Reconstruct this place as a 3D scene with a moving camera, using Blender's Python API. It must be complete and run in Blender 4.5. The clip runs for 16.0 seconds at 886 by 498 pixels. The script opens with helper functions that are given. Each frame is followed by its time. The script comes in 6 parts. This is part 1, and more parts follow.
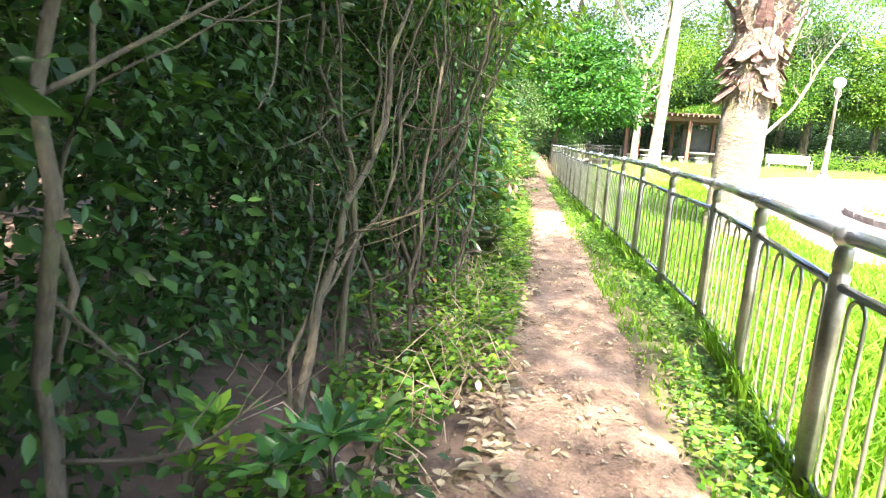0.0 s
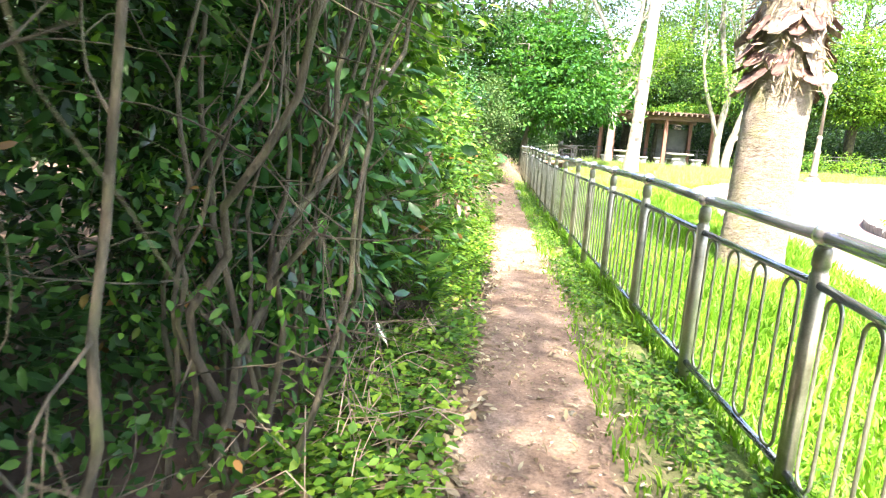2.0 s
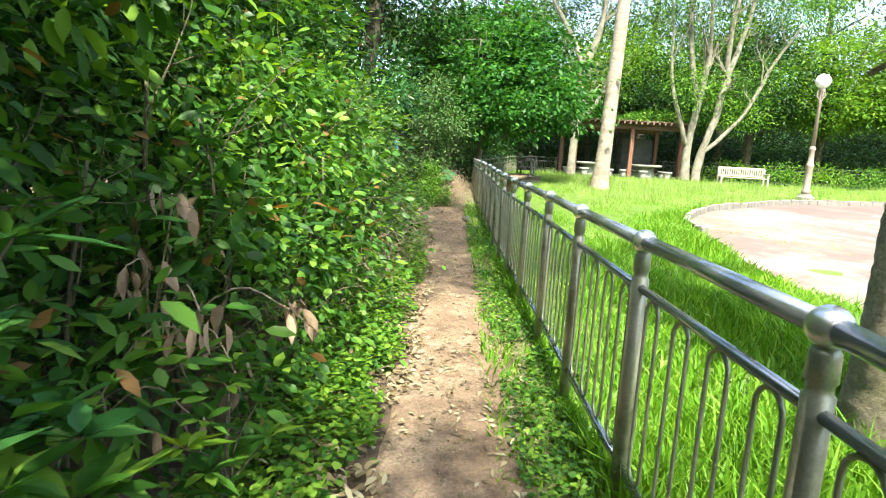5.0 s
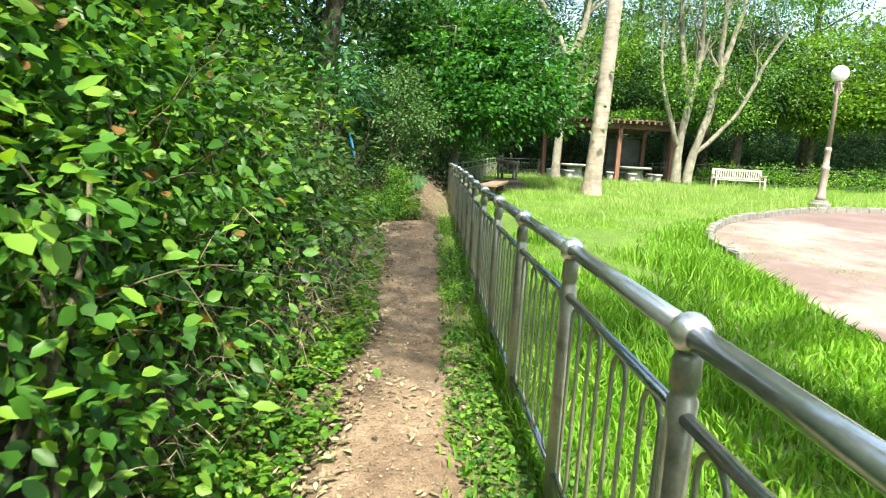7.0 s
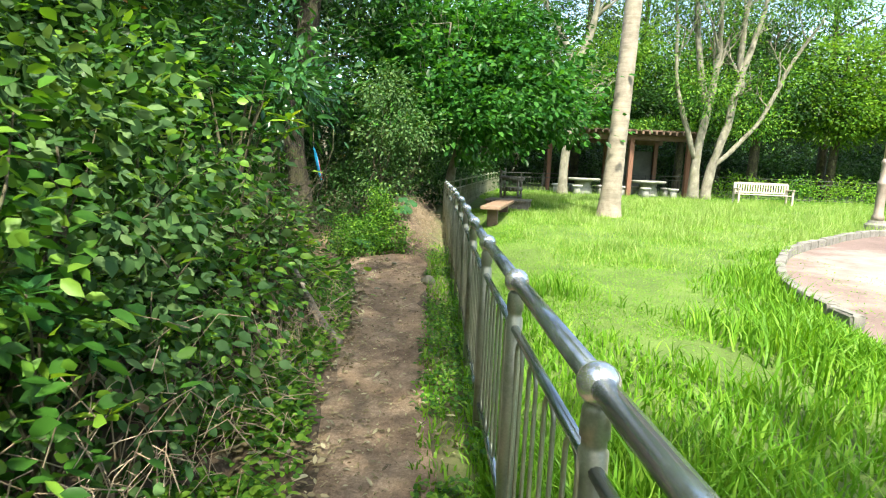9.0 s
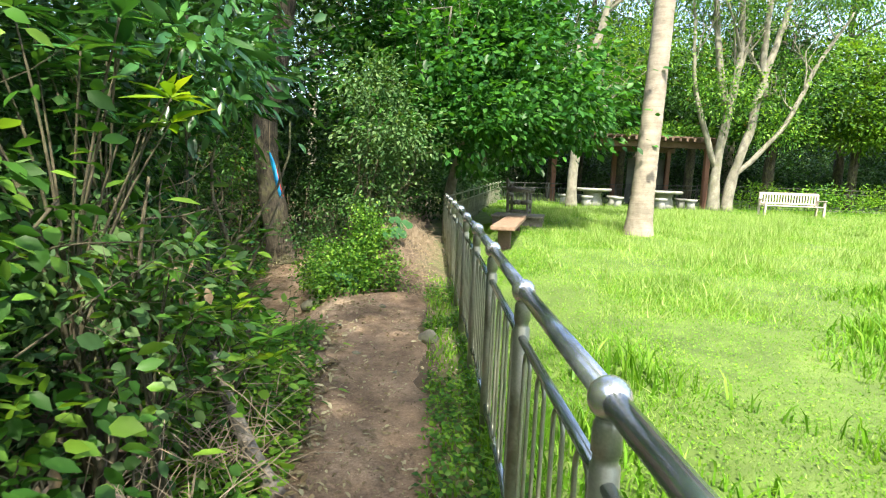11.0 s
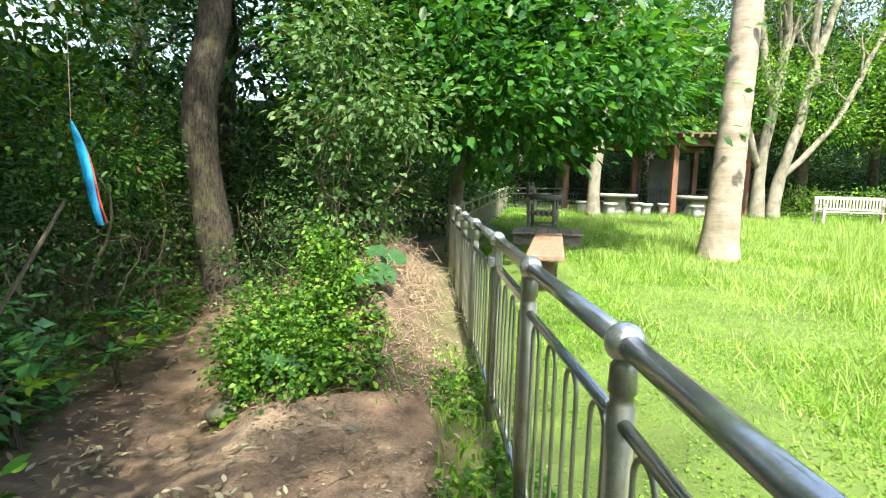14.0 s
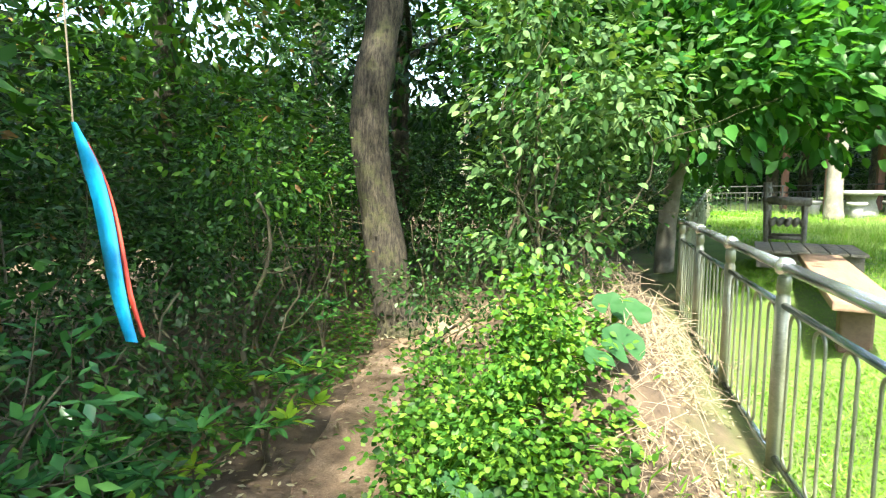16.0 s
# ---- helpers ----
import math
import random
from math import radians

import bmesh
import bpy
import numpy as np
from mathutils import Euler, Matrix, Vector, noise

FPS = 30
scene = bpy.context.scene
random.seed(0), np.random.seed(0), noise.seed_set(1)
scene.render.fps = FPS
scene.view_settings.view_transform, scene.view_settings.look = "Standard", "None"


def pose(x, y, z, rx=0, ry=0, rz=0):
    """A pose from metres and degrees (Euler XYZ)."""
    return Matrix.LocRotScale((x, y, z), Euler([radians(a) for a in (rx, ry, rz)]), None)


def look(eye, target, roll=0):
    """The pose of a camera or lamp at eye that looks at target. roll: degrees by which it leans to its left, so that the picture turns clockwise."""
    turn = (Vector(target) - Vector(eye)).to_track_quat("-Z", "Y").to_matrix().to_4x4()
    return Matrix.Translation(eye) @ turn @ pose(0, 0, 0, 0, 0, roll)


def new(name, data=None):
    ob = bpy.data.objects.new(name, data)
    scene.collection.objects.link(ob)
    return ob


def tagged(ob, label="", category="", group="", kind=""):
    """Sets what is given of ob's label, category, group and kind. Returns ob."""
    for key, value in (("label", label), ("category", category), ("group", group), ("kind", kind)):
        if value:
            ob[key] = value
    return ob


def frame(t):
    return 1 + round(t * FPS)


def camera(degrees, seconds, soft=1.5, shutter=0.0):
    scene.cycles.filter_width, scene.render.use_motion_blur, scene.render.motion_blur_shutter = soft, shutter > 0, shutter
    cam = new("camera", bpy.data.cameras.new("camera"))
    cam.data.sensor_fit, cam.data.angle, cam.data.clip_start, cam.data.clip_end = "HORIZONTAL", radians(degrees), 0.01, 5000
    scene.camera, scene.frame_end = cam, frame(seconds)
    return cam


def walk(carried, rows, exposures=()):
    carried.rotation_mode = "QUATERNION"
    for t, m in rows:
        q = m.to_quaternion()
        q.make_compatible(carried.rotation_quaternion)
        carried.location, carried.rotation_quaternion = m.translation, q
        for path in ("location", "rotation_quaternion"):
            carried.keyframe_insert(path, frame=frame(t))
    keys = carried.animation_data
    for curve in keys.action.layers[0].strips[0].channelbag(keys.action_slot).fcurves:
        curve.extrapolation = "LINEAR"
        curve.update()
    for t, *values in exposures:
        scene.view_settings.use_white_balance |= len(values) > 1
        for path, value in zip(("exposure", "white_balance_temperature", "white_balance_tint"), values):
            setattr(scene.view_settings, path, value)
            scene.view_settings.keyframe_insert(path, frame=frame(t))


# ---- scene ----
cam = camera(75.2, 16.0, soft=1.1, shutter=0.15)
METRES, EYE, TILT, LEAN, TURN = 18.0, 1.4, 0.0, 0.0, 7.3
ROWS = [
    (0.0, 0.0, 0.0, 0.0, 0.63, -10.69, -3.34),
    (0.5, 0.0073, 0.0339, 0.001, 0.02, -10.81, -3.26),
    (1.0, 0.0157, 0.0664, 0.0022, -1.13, -10.72, -3.27),
    (1.5, 0.0208, 0.0986, 0.0027, -1.64, -10.61, -3.36),
    (2.0, 0.0271, 0.1289, 0.004, -2.06, -10.61, -3.34),
    (2.5, 0.0385, 0.1592, 0.0057, -2.52, -10.51, -3.13),
    (3.0, 0.047, 0.1907, 0.007, -2.67, -10.5, -3.11),
    (3.5, 0.0545, 0.2216, 0.0079, -3.24, -10.47, -3.3),
    (4.0, 0.0626, 0.2531, 0.0127, -4.27, -10.02, -3.09),
    (4.5, 0.0654, 0.2859, 0.0123, -4.98, -9.59, -3.27),
    (5.0, 0.0723, 0.3188, 0.0112, -5.97, -9.47, -3.18),
    (7.5, 0.1075, 0.4753, 0.0176, -8.14, -9.18, -2.88),
    (8.0, 0.1162, 0.5074, 0.0202, -8.05, -8.67, -2.57),
    (8.5, 0.1186, 0.5417, 0.0207, -7.99, -8.16, -2.54),
    (9.0, 0.1243, 0.5697, 0.0211, -7.96, -8.09, -2.48),
    (11.5, 0.1392, 0.7287, 0.023, -8.81, -6.9, -2.03),
    (12.0, 0.1436, 0.7622, 0.0221, -8.98, -6.66, -1.67),
    (12.5, 0.1452, 0.7948, 0.0207, -9.11, -6.48, -1.67),
    (13.0, 0.151, 0.8243, 0.0194, -9.3, -6.5, -1.56),
    (13.5, 0.1556, 0.8535, 0.0203, -9.32, -6.51, -1.39),
    (14.0, 0.1543, 0.8838, 0.0202, -9.13, -6.51, -1.69),
    (14.5, 0.1516, 0.9116, 0.0197, -8.44, -6.59, -1.72),
    (15.0, 0.1447, 0.9365, 0.0226, -4.34, -6.7, -1.24),
    (15.5, 0.1374, 0.9579, 0.0251, 1.66, -6.7, -0.72),
    (16.0, 0.1372, 0.9794, 0.0258, 7.25, -6.68, 0.15),
]
EXPOSURES = [(0.0, 3.45, 6900, 24), (1.5, 3.45, 6900, 24), (3.0, 2.95, 6900, 18), (4.0, 2.6, 6900, 10), (5.0, 2.25, 7000, 5), (9.0, 1.95, 7000, 3), (12.0, 2.1, 7000, 9), (14.5, 2.25, 7000, 7), (15.2, 2.55, 6900, 4), (16.0, 2.85, 6900, 4)]
walk(cam, [(t, pose(0, 0, EYE, TILT, LEAN, TURN) @ pose(METRES * x, METRES * y, METRES * z, 90 + pitch, roll, yaw)) for t, x, y, z, yaw, pitch, roll in ROWS], EXPOSURES)

# ---- world, sun ----
SUN_TO = Vector((0.05, -0.56, 0.82)).normalized()
world = bpy.data.worlds.new("sky")
scene.world = world
world.use_nodes = True
wn = world.node_tree.nodes
sky = wn.new("ShaderNodeTexSky")
sky.sky_type, sky.sun_disc = "NISHITA", False
sky.sun_elevation = math.asin(SUN_TO.z)
sky.sun_rotation = math.atan2(SUN_TO.x, SUN_TO.y)
sky.air_density, sky.dust_density = 1.0, 2.5
wn["Background"].inputs["Strength"].default_value = 0.15
world.node_tree.links.new(sky.outputs[0], wn["Background"].inputs["Color"])
sun = new("sun", bpy.data.lights.new("sun", "SUN"))
sun.data.energy, sun.data.angle, sun.data.color = 3.6, radians(1.6), (1.0, 0.95, 0.86)
sun.matrix_world = look((0, 0, 30), Vector((0, 0, 30)) - SUN_TO)


# ---- materials ----
def material(name):
    m = bpy.data.materials.new(name)
    m.use_nodes = True
    nt = m.node_tree
    return m, nt, nt.nodes["Principled BSDF"]


def node(nt, kind, **values):
    n = nt.nodes.new(kind)
    for k, v in values.items():
        n.inputs[k.replace("_", " ")].default_value = v
    return n


def coords(nt, stretch=(1, 1, 1)):
    tc, mp = nt.nodes.new("ShaderNodeTexCoord"), nt.nodes.new("ShaderNodeMapping")
    mp.inputs["Scale"].default_value = stretch
    nt.links.new(tc.outputs["Object"], mp.inputs["Vector"])
    return mp.outputs[0]


def ramp(nt, fac, stops):
    r = nt.nodes.new("ShaderNodeValToRGB")
    el = r.color_ramp.elements
    while len(el) < len(stops):
        el.new(0.5)
    for e, (p, c) in zip(el, stops):
        e.position, e.color = p, (*c, 1)
    nt.links.new(fac, r.inputs[0])
    return r.outputs[0]


def mixed(nt, fac, a, b, how="MIX"):
    n = nt.nodes.new("ShaderNodeMix")
    n.data_type, n.blend_type = "RGBA", how
    for sock, v in ((n.inputs[0], fac), (n.inputs[6], a), (n.inputs[7], b)):
        if isinstance(v, bpy.types.NodeSocket):
            nt.links.new(v, sock)
        else:
            sock.default_value = v if isinstance(v, float) else (*v, 1)
    return n.outputs[2]


def noise_tex(nt, scale, vec=None, detail=4.0, rough=0.6):
    n = node(nt, "ShaderNodeTexNoise", Scale=scale, Detail=detail, Roughness=rough)
    if vec:
        nt.links.new(vec, n.inputs["Vector"])
    return n.outputs["Fac"]


def bumped(nt, bsdf, height, strength=0.4, distance=0.02):
    b = node(nt, "ShaderNodeBump", Strength=strength, Distance=distance)
    nt.links.new(height, b.inputs["Height"])
    nt.links.new(b.outputs[0], bsdf.inputs["Normal"])


def surface(name, stops, scale, rough=0.8, metal=0.0, stretch=(1, 1, 1), fine=60.0, bump=0.4, distance=0.01, grime=None):
    """A solid surface: colour by broad and fine noise, with relief."""
    m, nt, b = material(name)
    v = coords(nt, stretch)
    n1, n2 = noise_tex(nt, scale, v), noise_tex(nt, fine, v, 6.0, 0.7)
    col = ramp(nt, n1, stops)
    fleck = ramp(nt, n2, [(0.3, (0.62, 0.62, 0.62)), (0.7, (1.0, 1.0, 1.0))])
    col = mixed(nt, 0.8, col, fleck, "MULTIPLY")
    if grime:
        spot = ramp(nt, noise_tex(nt, scale * 0.45, v, 5.0, 0.7), [(0.5, (0, 0, 0)), (0.64, (1, 1, 1))])
        col = mixed(nt, spot, col, grime)
    nt.links.new(col, b.inputs["Base Color"])
    b.inputs["Roughness"].default_value, b.inputs["Metallic"].default_value = rough, metal
    bumped(nt, b, n2, bump, distance)
    return m


def leaf_material(name, dark, mid, light, rough=0.42, glow=0.35, dry=None, gloss=0.22):
    """Leaves: each its own tone, gloss above and light through the blade."""
    dark, mid, light = [(0.84 * c[0], c[1], c[2]) for c in (dark, mid, light)]
    m, nt, b = material(name)
    geo = nt.nodes.new("ShaderNodeNewGeometry")
    col = ramp(nt, geo.outputs["Random Per Island"], [(0.0, dark), (0.55, mid), (0.93, light)] + ([(0.955, light), (0.965, dry)] if dry else []))
    big = ramp(nt, noise_tex(nt, 1.3, coords(nt)), [(0.3, (0.7, 0.75, 0.7)), (0.7, (1.1, 1.1, 1.0))])
    col = mixed(nt, 1.0, col, big, "MULTIPLY")
    nt.links.new(col, b.inputs["Base Color"])
    b.inputs["Roughness"].default_value = rough
    b.inputs["Specular IOR Level"].default_value = gloss
    tr = nt.nodes.new("ShaderNodeBsdfTranslucent")
    warm = mixed(nt, 1.0, col, (1.5, 1.45, 0.5), "MULTIPLY")
    nt.links.new(warm, tr.inputs["Color"])
    mix = nt.nodes.new("ShaderNodeMixShader")
    mix.inputs[0].default_value = glow
    nt.links.new(b.outputs[0], mix.inputs[1])
    nt.links.new(tr.outputs[0], mix.inputs[2])
    nt.links.new(mix.outputs[0], nt.nodes["Material Output"].inputs["Surface"])
    return m


def ground_material():
    """Soil with litter under the hedge, green soil under the lawn."""
    m, nt, b = material("soil_and_turf")
    v = coords(nt)
    soil = ramp(nt, noise_tex(nt, 3.0, v, 8.0, 0.7), [(0.25, (0.045, 0.032, 0.02)), (0.5, (0.1, 0.07, 0.045)), (0.75, (0.2, 0.145, 0.095))])
    turf = ramp(nt, noise_tex(nt, 1.2, v, 8.0, 0.7), [(0.3, (0.05, 0.085, 0.015)), (0.6, (0.11, 0.18, 0.03)), (0.78, (0.2, 0.2, 0.08))])
    sep = nt.nodes.new("ShaderNodeSeparateXYZ")
    nt.links.new(v, sep.inputs[0])
    ad = nt.nodes.new("ShaderNodeMath")
    ad.operation = "MULTIPLY_ADD"
    nt.links.new(noise_tex(nt, 2.0, v), ad.inputs[0])
    ad.inputs[1].default_value = 1.2
    nt.links.new(sep.outputs[0], ad.inputs[2])
    mr = nt.nodes.new("ShaderNodeMapRange")
    mr.inputs["From Min"].default_value, mr.inputs["From Max"].default_value = 1.3, 2.1
    nt.links.new(ad.outputs[0], mr.inputs["Value"])
    col = mixed(nt, mr.outputs[0], soil, turf)
    nt.links.new(col, b.inputs["Base Color"])
    b.inputs["Roughness"].default_value = 0.95
    bumped(nt, b, noise_tex(nt, 30.0, v, 8.0, 0.75), 0.7, 0.03)
    return m


def path_material():
    """Trodden brown earth, pale and dusty in patches, with grit and crumbs of leaf."""
    m, nt, b = material("trodden_earth")
    v = coords(nt)
    col = ramp(nt, noise_tex(nt, 1.6, v, 7.0, 0.65), [(0.28, (0.17, 0.117, 0.078)), (0.5, (0.29, 0.215, 0.15)), (0.72, (0.43, 0.345, 0.26))])
    mottle = ramp(nt, noise_tex(nt, 7.0, v, 6.0, 0.7), [(0.35, (0.66, 0.62, 0.58)), (0.62, (1.08, 1.06, 1.04))])
    col = mixed(nt, 1.0, col, mottle, "MULTIPLY")
    grit = ramp(nt, noise_tex(nt, 55.0, v, 8.0, 0.75), [(0.32, (0.5, 0.47, 0.43)), (0.62, (1.05, 1.03, 1.0))])
    col = mixed(nt, 1.0, col, grit, "MULTIPLY")
    vo = node(nt, "ShaderNodeTexVoronoi", Scale=38.0)
    nt.links.new(v, vo.inputs["Vector"])
    crumb = ramp(nt, vo.outputs["Distance"], [(0.1, (1, 1, 1)), (0.17, (0, 0, 0))])
    gate_n = ramp(nt, noise_tex(nt, 9.0, v), [(0.5, (0, 0, 0)), (0.6, (0.75, 0.75, 0.75))])
    col = mixed(nt, mixed(nt, 1.0, crumb, gate_n, "MULTIPLY"), col, (0.46, 0.38, 0.29))
    nt.links.new(col, b.inputs["Base Color"])
    b.inputs["Roughness"].default_value = 0.95
    bumped(nt, b, noise_tex(nt, 26.0, v, 8.0, 0.75), 0.9, 0.03)
    return m


def bark_material(name, stops, ring=0.0, furrow=(9, 9, 1.6), scale=3.0, bump=0.8, moss=None):
    m, nt, b = material(name)
    v = coords(nt, furrow)
    n = noise_tex(nt, scale, v, 8.0, 0.7)
    col = ramp(nt, n, stops)
    patch = ramp(nt, noise_tex(nt, 2.2, coords(nt), 6.0, 0.7), [(0.4, (0.62, 0.62, 0.6)), (0.65, (1.08, 1.08, 1.05))])
    col = mixed(nt, 1.0, col, patch, "MULTIPLY")
    if moss:
        spot = ramp(nt, noise_tex(nt, 3.1, coords(nt), 6.0, 0.75), [(0.5, (0, 0, 0)), (0.68, (0.85, 0.85, 0.85))])
        col = mixed(nt, spot, col, moss)
    nt.links.new(col, b.inputs["Base Color"])
    b.inputs["Roughness"].default_value = 0.9
    bumped(nt, b, n, bump, 0.03)
    return m


# Near-black green of the added backdrop sheet, standing in for woodland shade.
M_BACKDROP = surface("shade_dark_backdrop", [(0.35, (0.004, 0.01, 0.004)), (0.6, (0.012, 0.03, 0.008)), (0.8, (0.03, 0.06, 0.015))], 1.2, 0.9, fine=6.0, bump=1.0, distance=0.3)
M_BACKDROP.node_tree.nodes["Principled BSDF"].inputs["Specular IOR Level"].default_value = 0.05
M_GROUND, M_PATH = ground_material(), path_material()
M_STEEL = surface("weathered_steel_rail", [(0.3, (0.36, 0.42, 0.45)), (0.7, (0.48, 0.54, 0.57))], 5.0, 0.2, 0.8, fine=140.0, bump=0.05, distance=0.002, grime=(0.22, 0.26, 0.25))
M_POST = surface("dull_steel_post", [(0.3, (0.26, 0.27, 0.2)), (0.7, (0.36, 0.37, 0.28))], 6.0, 0.36, 0.5, fine=120.0, bump=0.1, distance=0.002, grime=(0.13, 0.13, 0.08))
M_BALL = surface("polished_steel_ball", [(0.3, (0.72, 0.74, 0.74)), (0.7, (0.85, 0.86, 0.86))], 9.0, 0.27, 0.9, fine=200.0, bump=0.03, distance=0.001)
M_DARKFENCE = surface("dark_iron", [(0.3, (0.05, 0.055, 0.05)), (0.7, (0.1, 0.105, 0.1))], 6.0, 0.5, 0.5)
M_PINK = surface("pink_paving", [(0.3, (0.13, 0.088, 0.078)), (0.55, (0.175, 0.122, 0.108)), (0.75, (0.22, 0.165, 0.148))], 0.9, 0.9, fine=45.0, bump=0.3, distance=0.006, grime=(0.25, 0.22, 0.19))
M_KERB = surface("kerb_concrete", [(0.3, (0.13, 0.125, 0.11)), (0.7, (0.25, 0.24, 0.215))], 7.0, 0.9, fine=50.0, bump=0.6)
M_STONE = surface("table_stone", [(0.3, (0.24, 0.24, 0.22)), (0.7, (0.4, 0.4, 0.37))], 5.0, 0.85, fine=70.0, bump=0.5, grime=(0.16, 0.17, 0.13))
M_ROCK = surface("mossy_rock", [(0.3, (0.1, 0.1, 0.075)), (0.7, (0.22, 0.21, 0.16))], 6.0, 0.9, fine=40.0, bump=0.8, grime=(0.08, 0.1, 0.04))
M_POSTWOOD = surface("red_brown_timber", [(0.3, (0.14, 0.06, 0.035)), (0.7, (0.24, 0.115, 0.07))], 4.0, 0.7, stretch=(12, 12, 1), fine=30.0)
M_BEAM = surface("brown_roof_timber", [(0.3, (0.1, 0.06, 0.04)), (0.7, (0.2, 0.13, 0.09))], 4.0, 0.8, fine=40.0)
M_BENCH = surface("silvery_bench_timber", [(0.3, (0.4, 0.34, 0.28)), (0.7, (0.58, 0.52, 0.45))], 4.0, 0.75, fine=50.0)
M_PLANK = surface("orange_brown_plank", [(0.3, (0.19, 0.12, 0.08)), (0.7, (0.31, 0.205, 0.14))], 3.0, 0.7, stretch=(8, 1, 8), fine=40.0)
M_LOGWOOD = surface("grey_weathered_log", [(0.3, (0.16, 0.14, 0.11)), (0.7, (0.32, 0.28, 0.23))], 5.0, 0.85, stretch=(3, 3, 3), fine=50.0, bump=0.7)
M_LAMP = surface("lamp_post_paint", [(0.3, (0.24, 0.2, 0.16)), (0.7, (0.36, 0.3, 0.25))], 5.0, 0.5, 0.1, fine=60.0, bump=0.15)
M_WALL = surface("grey_shelter_wall", [(0.3, (0.09, 0.1, 0.09)), (0.7, (0.17, 0.18, 0.16))], 2.0, 0.9)
M_PALMBARK = bark_material("palm_bark", [(0.3, (0.12, 0.1, 0.07)), (0.5, (0.24, 0.205, 0.155)), (0.7, (0.36, 0.32, 0.255))], furrow=(7, 7, 11), scale=2.4, bump=1.0, moss=(0.17, 0.18, 0.075))
M_WHITEPALM = bark_material("pale_palm_bark", [(0.3, (0.22, 0.185, 0.145)), (0.55, (0.31, 0.27, 0.22)), (0.75, (0.37, 0.33, 0.28))], furrow=(1.2, 1.2, 9), scale=2.0, bump=0.35, moss=(0.27, 0.25, 0.185))
M_BOOT = surface("brown_palm_boot", [(0.3, (0.08, 0.042, 0.032)), (0.55, (0.17, 0.098, 0.075)), (0.75, (0.33, 0.22, 0.17))], 5.0, 0.8, stretch=(2, 2, 6), fine=60.0, bump=0.7)
M_BOOTOLD = surface("grey_palm_boot", [(0.3, (0.1, 0.085, 0.06)), (0.7, (0.24, 0.2, 0.15))], 6.0, 0.85, fine=60.0, bump=0.6)
M_STEM = bark_material("shrub_stem_bark", [(0.3, (0.07, 0.062, 0.036)), (0.6, (0.14, 0.122, 0.075)), (0.8, (0.22, 0.195, 0.125))], furrow=(20, 20, 6), moss=(0.12, 0.14, 0.05))
M_PALEBARK = bark_material("pale_smooth_bark", [(0.3, (0.16, 0.145, 0.11)), (0.55, (0.25, 0.235, 0.19)), (0.75, (0.33, 0.315, 0.265))], furrow=(3, 3, 2), scale=2.0, bump=0.4, moss=(0.13, 0.14, 0.07))
M_OAKBARK = bark_material("furrowed_brown_bark", [(0.4, (0.02, 0.018, 0.013)), (0.5, (0.065, 0.055, 0.038)), (0.66, (0.135, 0.115, 0.08))], furrow=(15, 15, 3.2), scale=2.4, bump=1.6, moss=(0.12, 0.13, 0.05))
M_DEADLEAF = surface("dead_brown_leaf", [(0.3, (0.2, 0.13, 0.075)), (0.7, (0.42, 0.31, 0.2))], 6.0, 0.75, fine=90.0)
M_TWIG = surface("dry_twig", [(0.3, (0.22, 0.16, 0.1)), (0.7, (0.42, 0.34, 0.24))], 9.0, 0.9)
M_BLUE = surface("blue_plastic_tape", [(0.3, (0.0, 0.3, 0.62)), (0.7, (0.02, 0.42, 0.78))], 8.0, 0.35, bump=0.05)
M_RED = surface("red_plastic_edge", [(0.3, (0.6, 0.05, 0.03)), (0.7, (0.75, 0.09, 0.05))], 8.0, 0.4, bump=0.05)
M_GLOBE, _nt, _b = material("opal_globe")
_b.inputs["Base Color"].default_value, _b.inputs["Roughness"].default_value = (0.85, 0.85, 0.82, 1), 0.2

L_HEDGE = leaf_material("hedge_leaf", (0.026, 0.076, 0.014), (0.06, 0.15, 0.025), (0.14, 0.25, 0.035), dry=(0.2, 0.11, 0.04))
L_GLOSSY = leaf_material("glossy_laurel_leaf", (0.022, 0.08, 0.025), (0.052, 0.15, 0.042), (0.1, 0.22, 0.05), rough=0.24, glow=0.2, gloss=0.5)
L_VINE = leaf_material("vine_leaf", (0.025, 0.075, 0.012), (0.08, 0.19, 0.028), (0.22, 0.33, 0.045), glow=0.38)
L_LIME = leaf_material("young_lime_leaf", (0.13, 0.23, 0.02), (0.22, 0.33, 0.03), (0.33, 0.38, 0.03), glow=0.4)
L_BROAD = leaf_material("broad_tree_leaf", (0.016, 0.07, 0.014), (0.036, 0.125, 0.022), (0.08, 0.2, 0.034), glow=0.4)
L_GREY = leaf_material("dull_shrub_leaf", (0.035, 0.08, 0.025), (0.075, 0.14, 0.045), (0.15, 0.21, 0.08), rough=0.62, glow=0.3)
# Woodland leaf kept extra dark: deep shade is put into its colour.
L_WOOD_SHADE = leaf_material("shaded_woodland_leaf", (0.012, 0.036, 0.01), (0.026, 0.07, 0.016), (0.06, 0.125, 0.026), glow=0.2)
L_BRIGHT = leaf_material("sunlit_tree_leaf", (0.07, 0.15, 0.02), (0.13, 0.24, 0.03), (0.23, 0.33, 0.04), glow=0.42)
L_GRASS = leaf_material("lawn_grass", (0.09, 0.2, 0.015), (0.155, 0.3, 0.025), (0.26, 0.38, 0.05), rough=0.5, glow=0.4)
L_PALE = leaf_material("seeding_grass", (0.2, 0.29, 0.06), (0.3, 0.37, 0.1), (0.42, 0.44, 0.18), rough=0.6, glow=0.35)
